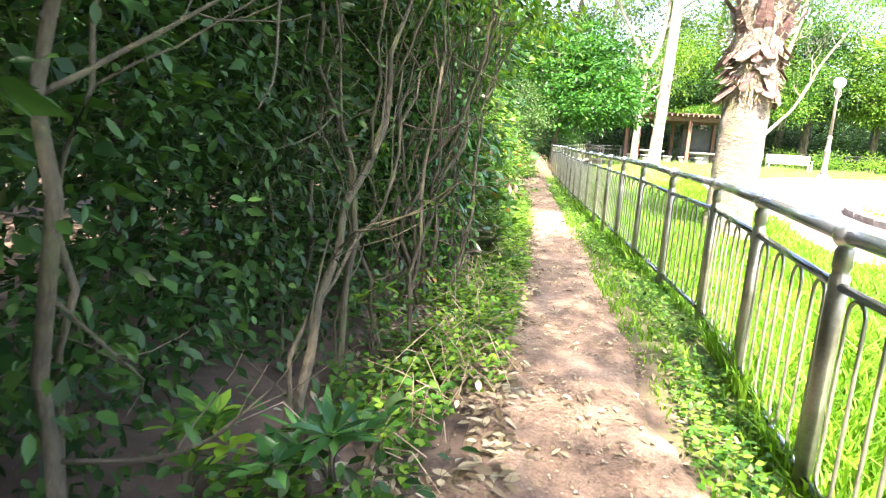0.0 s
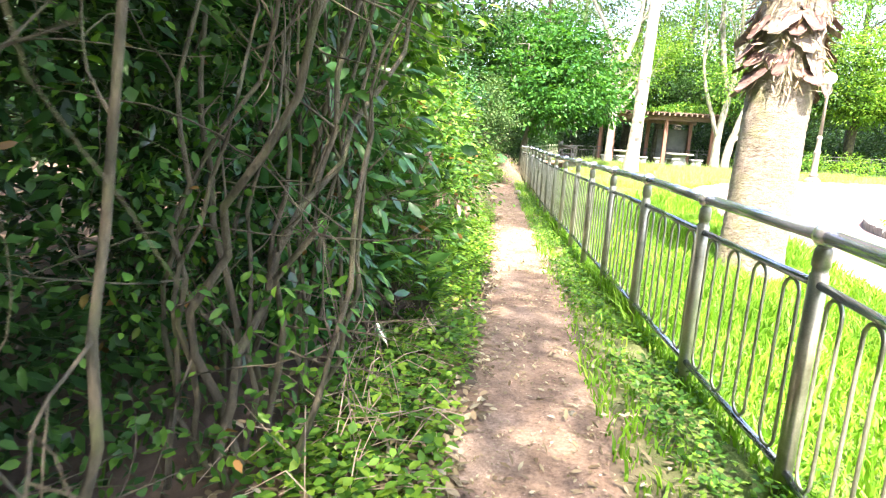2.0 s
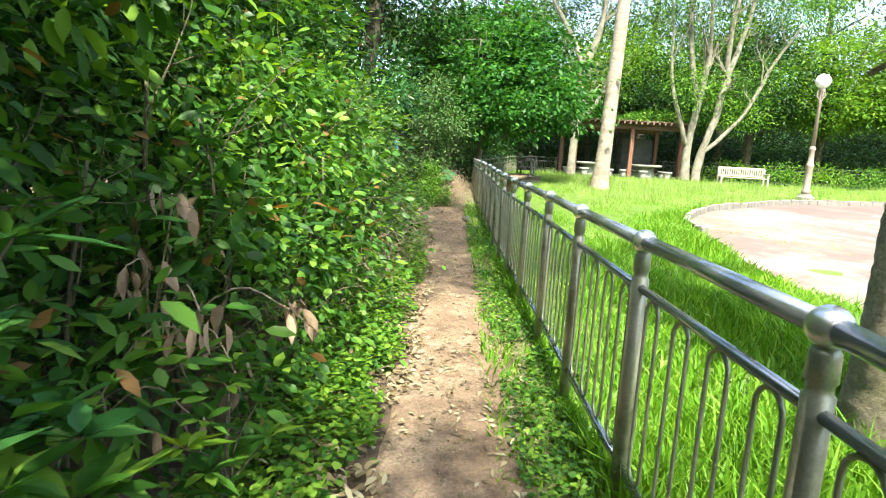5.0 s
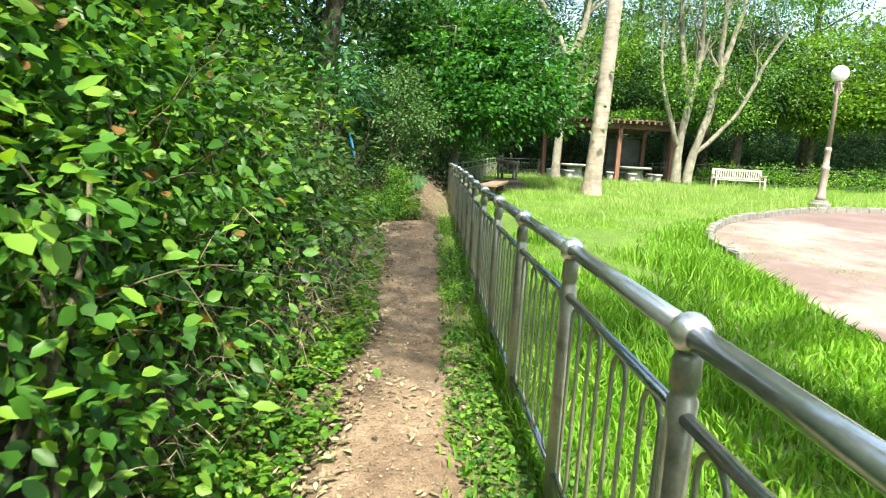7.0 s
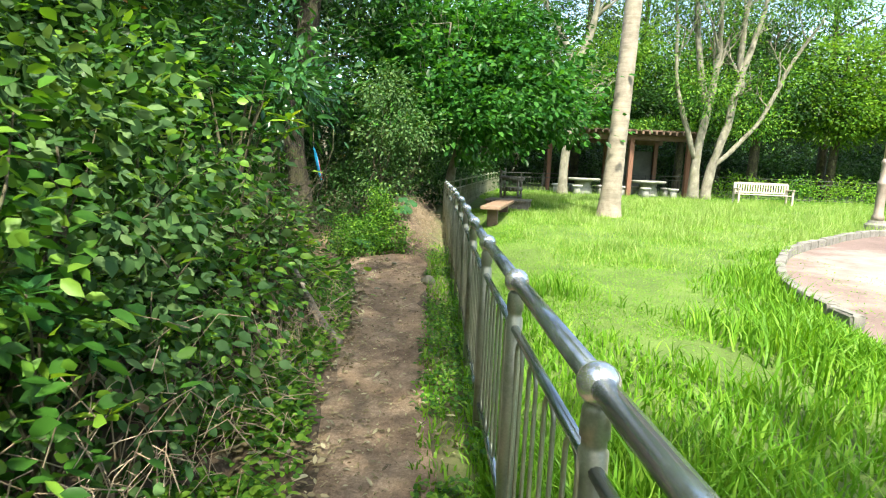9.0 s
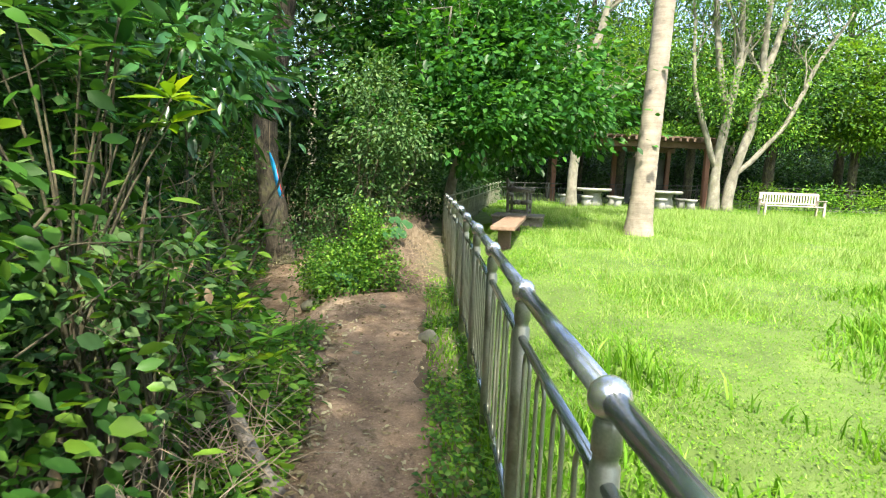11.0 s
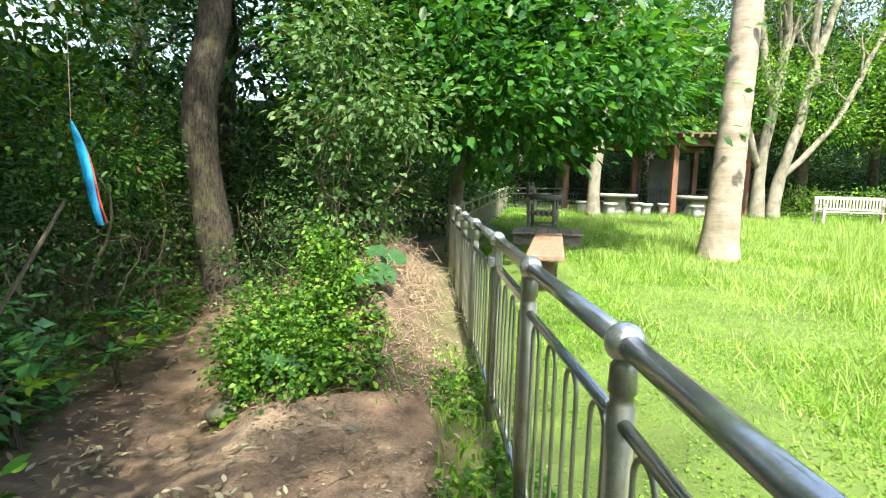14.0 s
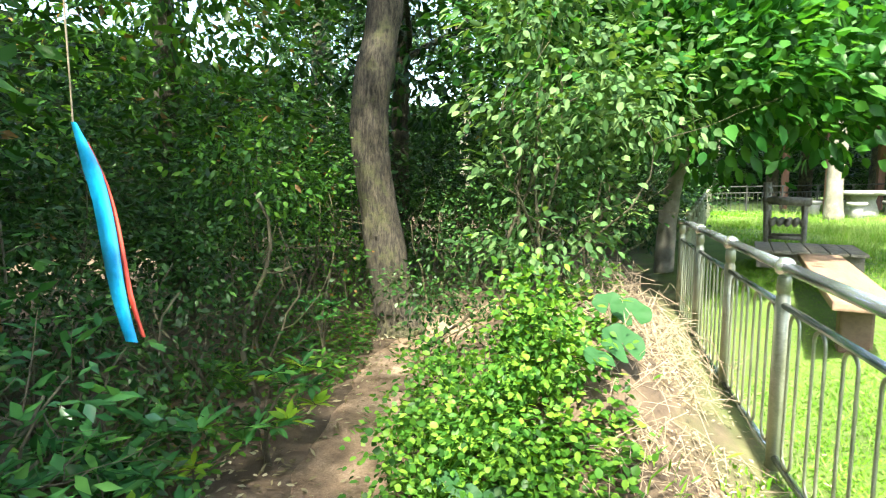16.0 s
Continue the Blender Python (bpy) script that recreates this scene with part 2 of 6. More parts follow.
L_PINE = leaf_material("feathery_high_leaf", (0.035, 0.07, 0.025), (0.07, 0.12, 0.04), (0.13, 0.19, 0.07), glow=0.35)
L_SOFT = leaf_material("soft_round_leaf", (0.03, 0.085, 0.03), (0.042, 0.11, 0.04), (0.055, 0.125, 0.045), rough=0.6, glow=0.3)
L_DRY = leaf_material("dry_leaf", (0.13, 0.08, 0.047), (0.27, 0.185, 0.115), (0.44, 0.34, 0.24), rough=0.7, glow=0.12)
L_STRAW = leaf_material("straw", (0.2, 0.12, 0.075), (0.34, 0.22, 0.15), (0.46, 0.33, 0.24), rough=0.7, glow=0.1)


# ---- mesh helpers ----
def smooth(a, b, v):
    t = np.clip((np.asarray(v, float) - a) / (b - a), 0, 1)
    return t * t * (3 - 2 * t)


def gz(x, y):
    """Height of the ground."""
    x, y = np.asarray(x, float), np.asarray(y, float)
    way = np.interp(y, [-12, 9, 18, 20, 24, 60], [0.0, 0.02, 0.15, 0.2, 0.4, 0.8])
    lawn = np.interp(y, [-12, 0, 7, 12, 17, 21, 25, 35, 60], [0.05, 0.08, 0.2, 0.36, 0.52, 0.63, 0.75, 0.85, 0.9])
    w = smooth(1.0, 2.8, x)
    z = way * (1 - w) + lawn * w
    low = smooth(-0.25, -1.0, x) * smooth(18.2, 20.4, y)
    z = z + (-0.16 - z) * low
    z = z + 0.62 * np.exp(-((x - 0.3) / 0.55) ** 2) * smooth(19.6, 21.4, y) * (1 - smooth(23.5, 27, y))
    wild = smooth(-0.1, -0.8, x) * (1 - low)
    return z + wild * 0.08 * np.sin(1.7 * x + 0.6 * y) * np.cos(1.3 * y) + 0.012 * np.sin(3.1 * x + 1) * np.sin(2.3 * y)


def link_mesh(name, me, mat, parent=None, smoothed=False):
    if mat:
        me.materials.append(mat)
    if smoothed:
        me.polygons.foreach_set("use_smooth", np.ones(len(me.polygons), bool))
    ob = new(name, me)
    ob.parent = parent
    return ob


def np_mesh(name, verts, faces, mat, parent=None, smoothed=False):
    """A mesh from arrays: verts n x 3, faces m x k (all with k corners)."""
    me = bpy.data.meshes.new(name)
    verts, faces = np.asarray(verts, np.float32), np.asarray(faces, np.int32)
    me.vertices.add(len(verts))
    me.vertices.foreach_set("co", verts.ravel())
    m, k = faces.shape
    me.loops.add(m * k)
    me.loops.foreach_set("vertex_index", faces.ravel())
    me.polygons.add(m)
    me.polygons.foreach_set("loop_start", np.arange(0, m * k, k, dtype=np.int32))
    me.update(calc_edges=True)
    return link_mesh(name, me, mat, parent, smoothed)


def part(name, bm, mat, parent=None, label="", smoothed=False):
    """One bmesh as one mesh object under a thing or a part."""
    me = bpy.data.meshes.new(name)
    bm.to_mesh(me)
    bm.free()
    ob = link_mesh(name, me, mat, parent, smoothed)
    return tagged(ob, label) if label else ob


def thing(name, at, label, category, group="", kind=""):
    ob = new(name)
    ob.empty_display_size = 0.1
    ob.location = at
    bpy.context.view_layer.update()
    return tagged(ob, label, category, group, kind)


def tube(bm, pts, radii, seg=8, cap=True):
    """A tube swept along points, added to a bmesh."""
    pts = [Vector(p) for p in pts]
    rings = []
    up = Vector((0.13, 0.31, 0.94)).normalized()
    for i, p in enumerate(pts):
        d = (pts[min(i + 1, len(pts) - 1)] - pts[max(i - 1, 0)]).normalized()
        a = d.cross(up)
        if a.length < 0.05:
            a = d.cross(Vector((1, 0, 0)))
        a.normalize()
        b = d.cross(a)
        r = radii[i] if hasattr(radii, "__len__") else radii
        rings.append([bm.verts.new(p + r * (math.cos(2 * math.pi * k / seg) * a + math.sin(2 * math.pi * k / seg) * b)) for k in range(seg)])
    for r0, r1 in zip(rings, rings[1:]):
        for k in range(seg):
            bm.faces.new((r0[k], r0[(k + 1) % seg], r1[(k + 1) % seg], r1[k]))
    if cap:
        bm.faces.new(rings[0][::-1])
        bm.faces.new(rings[-1])
    return bm


def lathe(bm, profile, at=(0, 0, 0), seg=16):
    """A turned shape: profile of (radius, height)."""
    rings = []
    for r, z in profile:
        rings.append([bm.verts.new((at[0] + r * math.cos(2 * math.pi * k / seg), at[1] + r * math.sin(2 * math.pi * k / seg), at[2] + z)) for k in range(seg)])
    for r0, r1 in zip(rings, rings[1:]):
        for k in range(seg):
            bm.faces.new((r0[k], r0[(k + 1) % seg], r1[(k + 1) % seg], r1[k]))
    bm.faces.new(rings[0][::-1])
    bm.faces.new(rings[-1])
    return bm


def box(bm, centre, size, bevel=0.008, turn=None, rough=0.0, rng=None):
    m = Matrix.Translation(centre) @ (turn or Matrix()) @ Matrix.Diagonal((*size, 1))
    got = bmesh.ops.create_cube(bm, size=1.0, matrix=m)
    if bevel:
        edges = list({e for v in got["verts"] for e in v.link_edges})
        bmesh.ops.bevel(bm, geom=edges, offset=bevel, segments=2, affect="EDGES", profile=0.6)
    if rough:
        for v in bm.verts:
            v.co += Vector((rng.uniform(-rough, rough), rng.uniform(-rough, rough), rng.uniform(-rough, rough)))
    return bm


def curve_pts(ctrl, n):
    """A smooth line through control points (Catmull-Rom)."""
    c = [Vector(p) for p in ctrl]
    c = [c[0] * 2 - c[1]] + c + [c[-1] * 2 - c[-2]]
    out = []
    for i in range(1, len(c) - 2):
        for k in range(n):
            t = k / n
            out.append(0.5 * (2 * c[i] + (c[i + 1] - c[i - 1]) * t + (2 * c[i - 1] - 5 * c[i] + 4 * c[i + 1] - c[i + 2]) * t * t + (3 * c[i] - c[i - 1] - 3 * c[i + 1] + c[i + 2]) * t ** 3))
    out.append(c[-2])
    return out


def unit(a):
    return a / np.maximum(np.linalg.norm(a, axis=1, keepdims=True), 1e-6)


def leaf_arrays(at, along, rng, length, width, fine, flat=0.8, fold=0.22):
    """Leaf blades: at n x 3 (stalk end), along n x 3 (the way they point)."""
    n = len(at)
    d = unit(along)
    up = unit(np.array([0, 0, flat]) + rng.normal(0, 0.45, (n, 3)))
    s = unit(np.cross(d, up))
    nrm = np.cross(s, d)
    L = (length * rng.uniform(0.6, 1.25, n))[:, None]
    W = (width * rng.uniform(0.7, 1.2, n))[:, None] * 0.5
    if not fine:
        p = [at, at + d * L * 0.45 + s * W + nrm * W * fold, at + d * L, at + d * L * 0.45 - s * W + nrm * W * fold]
        v = np.stack(p, 1).reshape(-1, 3)
        f = np.array([[0, 1, 2], [0, 2, 3]])
        k = 4
    else:
        droop = -nrm * L * rng.uniform(0.02, 0.22, n)[:, None]
        p = [at, at + d * L * 0.25 + s * W * 0.8 + nrm * W * fold, at + d * L * 0.6 + s * W * 0.92 + nrm * W * fold + droop * 0.4,
             at + d * L + droop, at + d * L * 0.6 - s * W * 0.92 + nrm * W * fold + droop * 0.4, at + d * L * 0.25 - s * W * 0.8 + nrm * W * fold,
             at + d * L * 0.45 + droop * 0.2]
        v = np.stack(p, 1).reshape(-1, 3)
        f = np.array([[0, 1, 6], [1, 2, 6], [2, 3, 6], [3, 4, 6], [4, 5, 6], [5, 0, 6]])
        k = 7
    faces = (np.arange(n)[:, None, None] * k + f[None]).reshape(-1, 3)
    return v, faces


def leaves(name, at, along, rng, length, width, mat, parent=None, fine=False, flat=0.8, fold=0.22):
    v, f = leaf_arrays(np.asarray(at), np.asarray(along), rng, length, width, fine, flat, fold)
    if parent is not None:
        v = v - np.array(parent.location)
    return np_mesh(name, v, f, mat, parent)


def clump_cloud(rng, blobs, per_clump, clump_r, density, shell=0.45, lie=0.6):
    """Leaf places in clumps scattered through the outer part of ellipsoids (centre, radii)."""
    at, out = [], []
    for c, r in blobs:
        c, r = np.array(c, float), np.array(r, float)
        k = max(3, int(density * (r[0] * r[1] + r[1] * r[2] + r[0] * r[2])))
        u = unit(rng.normal(0, 1, (k, 3)))
        q = c + u * r * (1 - shell * rng.random((k, 1)) ** 1.6) * rng.uniform(0.85, 1.13, (k, 1))
        reach = clump_r * rng.uniform(0.5, 1.4, (k, 1, 1))
        pts = q[:, None] + rng.normal(0, 1, (k, per_clump, 3)) * reach * np.array([1, 1, lie])
        o = u[:, None] * 0.5 + (pts - q[:, None]) / reach * 0.5 + np.array([0, 0, -0.25])
        at.append(pts.reshape(-1, 3))
        out.append((o + rng.normal(0, 0.35, o.shape)).reshape(-1, 3))
    return np.concatenate(at), np.concatenate(out)


def branch(bm, rng, p, d, length, r, depth, bend=0.25, rise=0.15, kids=3, tips=None, seg=7):
    """A limb that bends and forks."""
    p, d = Vector(p), Vector(d).normalized()
    pts, radii, n = [p.copy()], [r], 6
    for i in range(n):
        d = (d + Vector(rng.normal(0, bend, 3)) * 0.5 + Vector((0, 0, rise * 0.3))).normalized()
        p = p + d * length / n
        pts.append(p.copy())
        radii.append(r * (1 - 0.62 * (i + 1) / n))
        if depth and i >= 2 and rng.random() < kids / 4:
            side = (d + Vector(rng.normal(0, 0.75, 3))).normalized()
            branch(bm, rng, p, side, length * rng.uniform(0.5, 0.75), radii[-1] * 0.7, depth - 1, bend, rise, kids, tips, max(4, seg - 1))
    tube(bm, pts, radii, seg)
    if tips is not None:
        tips.append(tuple(p))


def local(bm, at):
    bmesh.ops.translate(bm, vec=-Vector(at), verts=bm.verts)
    return bm


# ---- ground, path, plaza ----
def grid_mesh(name, xs, ys, zf, mat):
    X, Y = np.meshgrid(xs, ys)
    v = np.stack([X, Y, zf(X, Y)], -1).reshape(-1, 3)
    nx, ny = len(xs), len(ys)
    i = (np.arange(ny - 1)[:, None] * nx + np.arange(nx - 1)[None]).ravel()
    return np_mesh(name, v, np.stack([i, i + 1, i + nx + 1, i + nx], 1), mat, None, True)


far = np.array([40, 60, 100, 180, 400, 900])
xs = np.concatenate([-far[::-1], np.arange(-30, -4, 1.5), np.arange(-4, 7, 0.12), np.arange(7, 32, 1.0), far])
ys = np.concatenate([-far[::-1], np.arange(-20, -3, 1.5), np.arange(-3, 29, 0.14), np.arange(29, 62, 1.5), far[2:]])
tagged(grid_mesh("ground", xs, ys, gz, M_GROUND), "brown litter-strewn soil and green turf of a park", "ground", kind="structure")


def strip(name, line, mat, lift=0.012, seed=1, cells=12, step=14):
    """A trodden way: a ribbon along (x, y, half width) with ragged edges, laid on the ground."""
    rng = np.random.default_rng(seed)
    c = curve_pts([(a, b, w) for a, b, w in line], step)
    v, f = [], []
    for i, p in enumerate(c):
        q = c[min(i + 1, len(c) - 1)] - c[max(i - 1, 0)]
        side = Vector((q.y, -q.x, 0)).normalized()
        wl, wr = (p.z * (1 + 0.3 * noise.noise((p.y * 1.3, seed, k)) + 0.16 * noise.noise((p.y * 5.0, seed, k))) for k in (0.5, 7.5))
        for k in range(cells + 1):
            s = -wl + (wl + wr) * k / cells
            x, y = p.x + side.x * s, p.y + side.y * s
            edge = min(k, cells - k)
            v.append((x, y, float(gz(x, y)) + (lift if edge > 1 else lift * 0.55 if edge else -0.015) - 0.018 * math.sin(math.pi * k / cells)  + rng.normal(0, 0.0025)))
    w = cells + 1
    for i in range(len(c) - 1):
        for k in range(cells):
            f.append((i * w + k, i * w + k + 1, (i + 1) * w + k + 1, (i + 1) * w + k))
    return np_mesh(name, v, f, mat, None, True)


tagged(strip("path", [(0.3, -6, 0.6), (0.25, -2, 0.6), (0.24, 1, 0.6), (0.38, 4, 0.5), (0.55, 7, 0.4), (0.6, 10, 0.42), (0.62, 13, 0.4), (0.5, 16, 0.45), (0.4, 18, 0.5), (0.3, 19.3, 0.62), (0.2, 20.0, 0.5)], M_PATH, lift=0.03), "narrow trodden brown earth footpath with dry leaves", "path", kind="structure")
tagged(strip("side_path", [(0.2, 18.9, 0.3), (-0.6, 19.7, 0.5), (-1.25, 21.0, 0.42), (-1.75, 22.8, 0.36), (-1.9, 24.2, 0.34), (-1.5, 26.0, 0.34), (-0.8, 28.0, 0.3)], M_PATH, lift=0.034, seed=4), "narrow brown earth path forking off into the wood", "path", kind="structure")

PLAZA = [(3.9, 2), (4.0, 6.5), (4.2, 10), (4.5, 14), (5.1, 17.1), (6.6, 19.4), (8.4, 21.1), (10.4, 22.6), (13, 23.6), (18, 24.2), (26, 24.5)]
edge = [Vector((p.x, p.y)) for p in curve_pts([(x, y, 0) for x, y in PLAZA], 8)]
pv, pf = [], []
for p in edge:
    for k in range(13):
        x, y = p.x + (26 - p.x) * k / 12, p.y if p.y < 17 else p.y - (p.y - 17) * k / 12 * 0.9
        pv.append((x, y, float(gz(x, y)) + 0.02))
for i in range(len(edge) - 1):
    for k in range(12):
        pf.append((i * 13 + k, i * 13 + k + 1, i * 13 + k + 14, i * 13 + k + 13))
tagged(np_mesh("plaza", pv, pf, M_PINK, None, True), "worn pink paved round plaza beside the lawn", "pavement", kind="structure")


# an added sheet closes the view all round, woodland shade put into its colour
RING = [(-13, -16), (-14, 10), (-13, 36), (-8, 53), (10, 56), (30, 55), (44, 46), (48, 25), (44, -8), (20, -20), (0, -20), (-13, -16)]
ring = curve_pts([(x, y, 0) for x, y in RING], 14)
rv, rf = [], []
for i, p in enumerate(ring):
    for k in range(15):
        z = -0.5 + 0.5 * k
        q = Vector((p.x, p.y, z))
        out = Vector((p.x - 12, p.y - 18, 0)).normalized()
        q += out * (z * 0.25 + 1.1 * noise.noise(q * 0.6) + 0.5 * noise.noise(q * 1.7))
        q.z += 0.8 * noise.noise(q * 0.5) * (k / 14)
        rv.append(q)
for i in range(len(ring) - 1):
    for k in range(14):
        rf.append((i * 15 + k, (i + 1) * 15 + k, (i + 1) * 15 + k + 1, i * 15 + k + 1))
tagged(np_mesh("backdrop", [tuple(v) for v in rv], rf, M_BACKDROP), "added near-black sheet standing for the shaded woods all round", "backdrop", kind="structure")


# ---- fence ----
FENCE = [(1.15, -2.2), (1.18, -1.05), (1.2, 0.1), (1.22, 1.25), (1.27, 2.4), (1.41, 3.58), (1.53, 4.77), (1.484, 5.98), (1.42, 7.12), (1.385, 8.3), (1.36, 9.45), (1.345, 10.58), (1.305, 11.7),
         (1.275, 12.83), (1.25, 13.95), (1.24, 15.1), (1.245, 16.35), (1.235, 17.49), (1.215, 18.64), (1.215, 19.82), (1.185, 21.1), (1.17, 22.25), (1.16, 23.4), (1.15, 24.4)]


def rail_z(y):
    return float(np.interp(y, [-3, 1, 3.5, 4.77, 6, 7.1, 8.3, 10.6, 12.8, 15, 16.35, 17.5, 20, 24, 38], [1.08, 1.09, 1.16, 1.19, 1.22, 1.265, 1.278, 1.3, 1.32, 1.345, 1.362, 1.39, 1.417, 1.435, 1.7]))


def arch_loop(h, w, r=0.0085):
    """One long closed loop of bent bar: round at both ends."""
    bm = bmesh.new()
    ring = []
    a = w / 2
    for k in range(9):
        t = math.pi * k / 8
        ring.append((a * math.cos(t), 0, h - a + a * math.sin(t)))
    for k in range(9):
        t = math.pi + math.pi * k / 8
        ring.append((a * math.cos(t), 0, a + a * math.sin(t)))
    ring.append(ring[0])
    tube(bm, ring, r, 6, False)
    me = bpy.data.meshes.new("loop")
    bm.to_mesh(me)
    bm.free()
    me.materials.append(M_POST)
    me.polygons.foreach_set("use_smooth", np.ones(len(me.polygons), bool))
    return me


LOOP = arch_loop(0.79, 0.125)


def ball_on(bm, x, y, z, r=0.052):
    bmesh.ops.create_uvsphere(bm, u_segments=16, v_segments=10, radius=r, matrix=Matrix.Translation((x, y, z)))


def fence_post(parent, x, y, ztop):
    g = float(gz(x, y))
    bm = lathe(bmesh.new(), [(0.036, g - 0.2 - ztop), (0.036, -0.16), (0.03, -0.155), (0.03, -0.13), (0.036, -0.125), (0.034, -0.06), (0.026, -0.045)], (x, y, ztop), 14)
    post = part("post", bm, M_POST, parent, "", True)
    bm = bmesh.new()
    ball_on(bm, x, y, ztop)
    part("ball", bm, M_BALL, post, "bright steel ball cap", True)
    return post


def fence_run(line):
    """The path fence, panel by panel: handrail, under rail, foot rail, ball posts and long loops; one panel is a gate."""
    th = thing("fence", (line[0][0], line[0][1], float(gz(*line[0]))), "weathered steel park fence with ball posts and loop bars", "fence")
    gate = thing("gate", (line[GATE][0], line[GATE][1], float(gz(*line[GATE]))), "square-framed steel gate with loop bars in the fence", "gate")
    for x, y in line:
        post = fence_post(th, x, y, rail_z(y))
        for ob in (post, *post.children):
            ob.data.transform(Matrix.Translation(-th.location))
    for i, (p, q) in enumerate(zip(line, line[1:])):
        a, b = Vector((*p, rail_z(p[1]))), Vector((*q, rail_z(q[1])))
        d = b - a
        owner = gate if i == GATE else th
        o = Vector(owner.location)
        if i == GATE:
            turn = d.to_track_quat("X", "Z").to_matrix().to_4x4()
            part("handrail", local(box(bmesh.new(), (a + b) / 2, (d.length - 0.1, 0.05, 0.05), 0.004, turn), o), M_STEEL, owner, "square steel gate rail")
            part("under_rail", local(box(bmesh.new(), (a + b) / 2 + Vector((0, 0, -0.17)), (d.length - 0.16, 0.035, 0.035), 0.004, turn), o), M_STEEL, owner)
            for f in (0.06, 0.94):
                part("gate_stile", local(box(bmesh.new(), a.lerp(b, f) + Vector((0, 0, -0.54)), (0.05, 0.05, 1.02), 0.004, Matrix.Rotation(math.atan2(d.y, d.x), 4, "Z")), o), M_POST, owner)
            part("latch", local(box(bmesh.new(), a.lerp(b, 0.93) + Vector((-0.045, 0, -0.13)), (0.03, 0.12, 0.06), 0.004), o), M_STEEL, owner, "small steel gate latch")
        else:
            part("handrail", local(tube(bmesh.new(), [a.lerp(b, 0.02), b.lerp(a, 0.02)], 0.031, 16), o), M_STEEL, owner, "round steel handrail", True)
            part("under_rail", local(tube(bmesh.new(), [a + Vector((0, 0, -0.2)), b + Vector((0, 0, -0.2))], 0.019, 10), o), M_STEEL, owner, "", True)
        part("foot_rail", local(tube(bmesh.new(), [a.lerp(b, 0.02) + Vector((0, 0, -1.03)), b.lerp(a, 0.02) + Vector((0, 0, -1.03))], 0.02, 10), o), M_STEEL, owner, "", True)
        ang = math.atan2(d.y, d.x)
        for k in range(4):
            e = a.lerp(b, (k + 0.62) / 4.24)
            ob = new("loop", LOOP)
            ob.parent = owner
            ob.matrix_local = Matrix.Translation(e + Vector((0, 0, -1.01)) - o) @ Matrix.Rotation(ang, 4, "Z")


GATE = 18
fence_run(FENCE)


def picket_fence(name, a, b, n, ztop, mat, label, h=1.15, knobs=True):
    """A run of upright bars between rails."""
    a, b = Vector(a), Vector(b)
    th = thing(name, (a.x, a.y, ztop[0] - h), label, "fence")
    o = Vector(th.location)
    top = lambda f: a.lerp(b, f).to_3d() + Vector((0, 0, ztop[0] + (ztop[1] - ztop[0]) * f))
    for dz in (-0.02, -0.22, -h + 0.12):
        part("rail", local(tube(bmesh.new(), [top(0) + Vector((0, 0, dz)), top(1) + Vector((0, 0, dz))], 0.018, 6), o), mat, th)
    for k in range(n + 1):
        bm = tube(bmesh.new(), [top(k / n) + Vector((0, 0, -h - 0.1)), top(k / n)], 0.03, 6)
        if knobs:
            ball_on(bm, *top(k / n), 0.045)
        part("post", local(bm, o), mat, th)
    m = n * 8
    bar = bpy.data.meshes.new("bar")
    bm = tube(bmesh.new(), [(0, 0, -h + 0.12), (0, 0, -0.22)], 0.009, 5, False)
    bm.to_mesh(bar)
    bm.free()
    bar.materials.append(mat)
    for k in range(m):
        ob = new("bar", bar)
        ob.parent, ob.location = th, top((k + 0.5) / m) - o
    return th


picket_fence("railing", (1.15, 24.4), (3.9, 38.0), 12, (1.43, 1.68), M_POST, "weathered steel railing running on beyond the corner")
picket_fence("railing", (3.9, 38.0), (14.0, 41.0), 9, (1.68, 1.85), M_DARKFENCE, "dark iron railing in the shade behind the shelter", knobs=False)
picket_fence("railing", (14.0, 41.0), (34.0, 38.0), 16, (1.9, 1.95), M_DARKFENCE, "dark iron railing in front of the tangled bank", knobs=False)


# ---- kerbs ----
def kerb(name, line, label, seed):
    rng = random.Random(seed)
    th = tagged(new(name), label, "kerb", kind="structure")
    pts = curve_pts([(x, y, 0) for x, y in line], 10)
    last = pts[0]
    for p in pts[1:]:
        while (p - last).length > 0.42:
            q = last + (p - last).normalized() * 0.42
            m = (last + q) / 2
            turn = Matrix.Rotation(math.atan2(q.y - last.y, q.x - last.x) + rng.uniform(-0.03, 0.03), 4, "Z")
            bm = box(bmesh.new(), (m.x, m.y, float(gz(m.x, m.y)) + 0.02 + rng.uniform(-0.012, 0.012)), (0.4, 0.12, 0.26), 0.02, turn, 0.008, rng)
            part("kerb_stone", bm, M_KERB, th)
            last = q


kerb("kerb", [(4.75, 15.4), (5.05, 17.0), (6.55, 19.45), (8.35, 21.15), (10.35, 22.65), (13, 23.65), (18, 24.25)], "weathered grey kerb stones edging the plaza", 3)
ISLAND = [(9.5, 6.5), (7.2, 8.3), (6.3, 10.6), (6.6, 12.6), (7.6, 14.2), (9.2, 15.2), (11.5, 15.6)]
kerb("kerb", ISLAND, "weathered grey kerb stones round a grass island", 5)


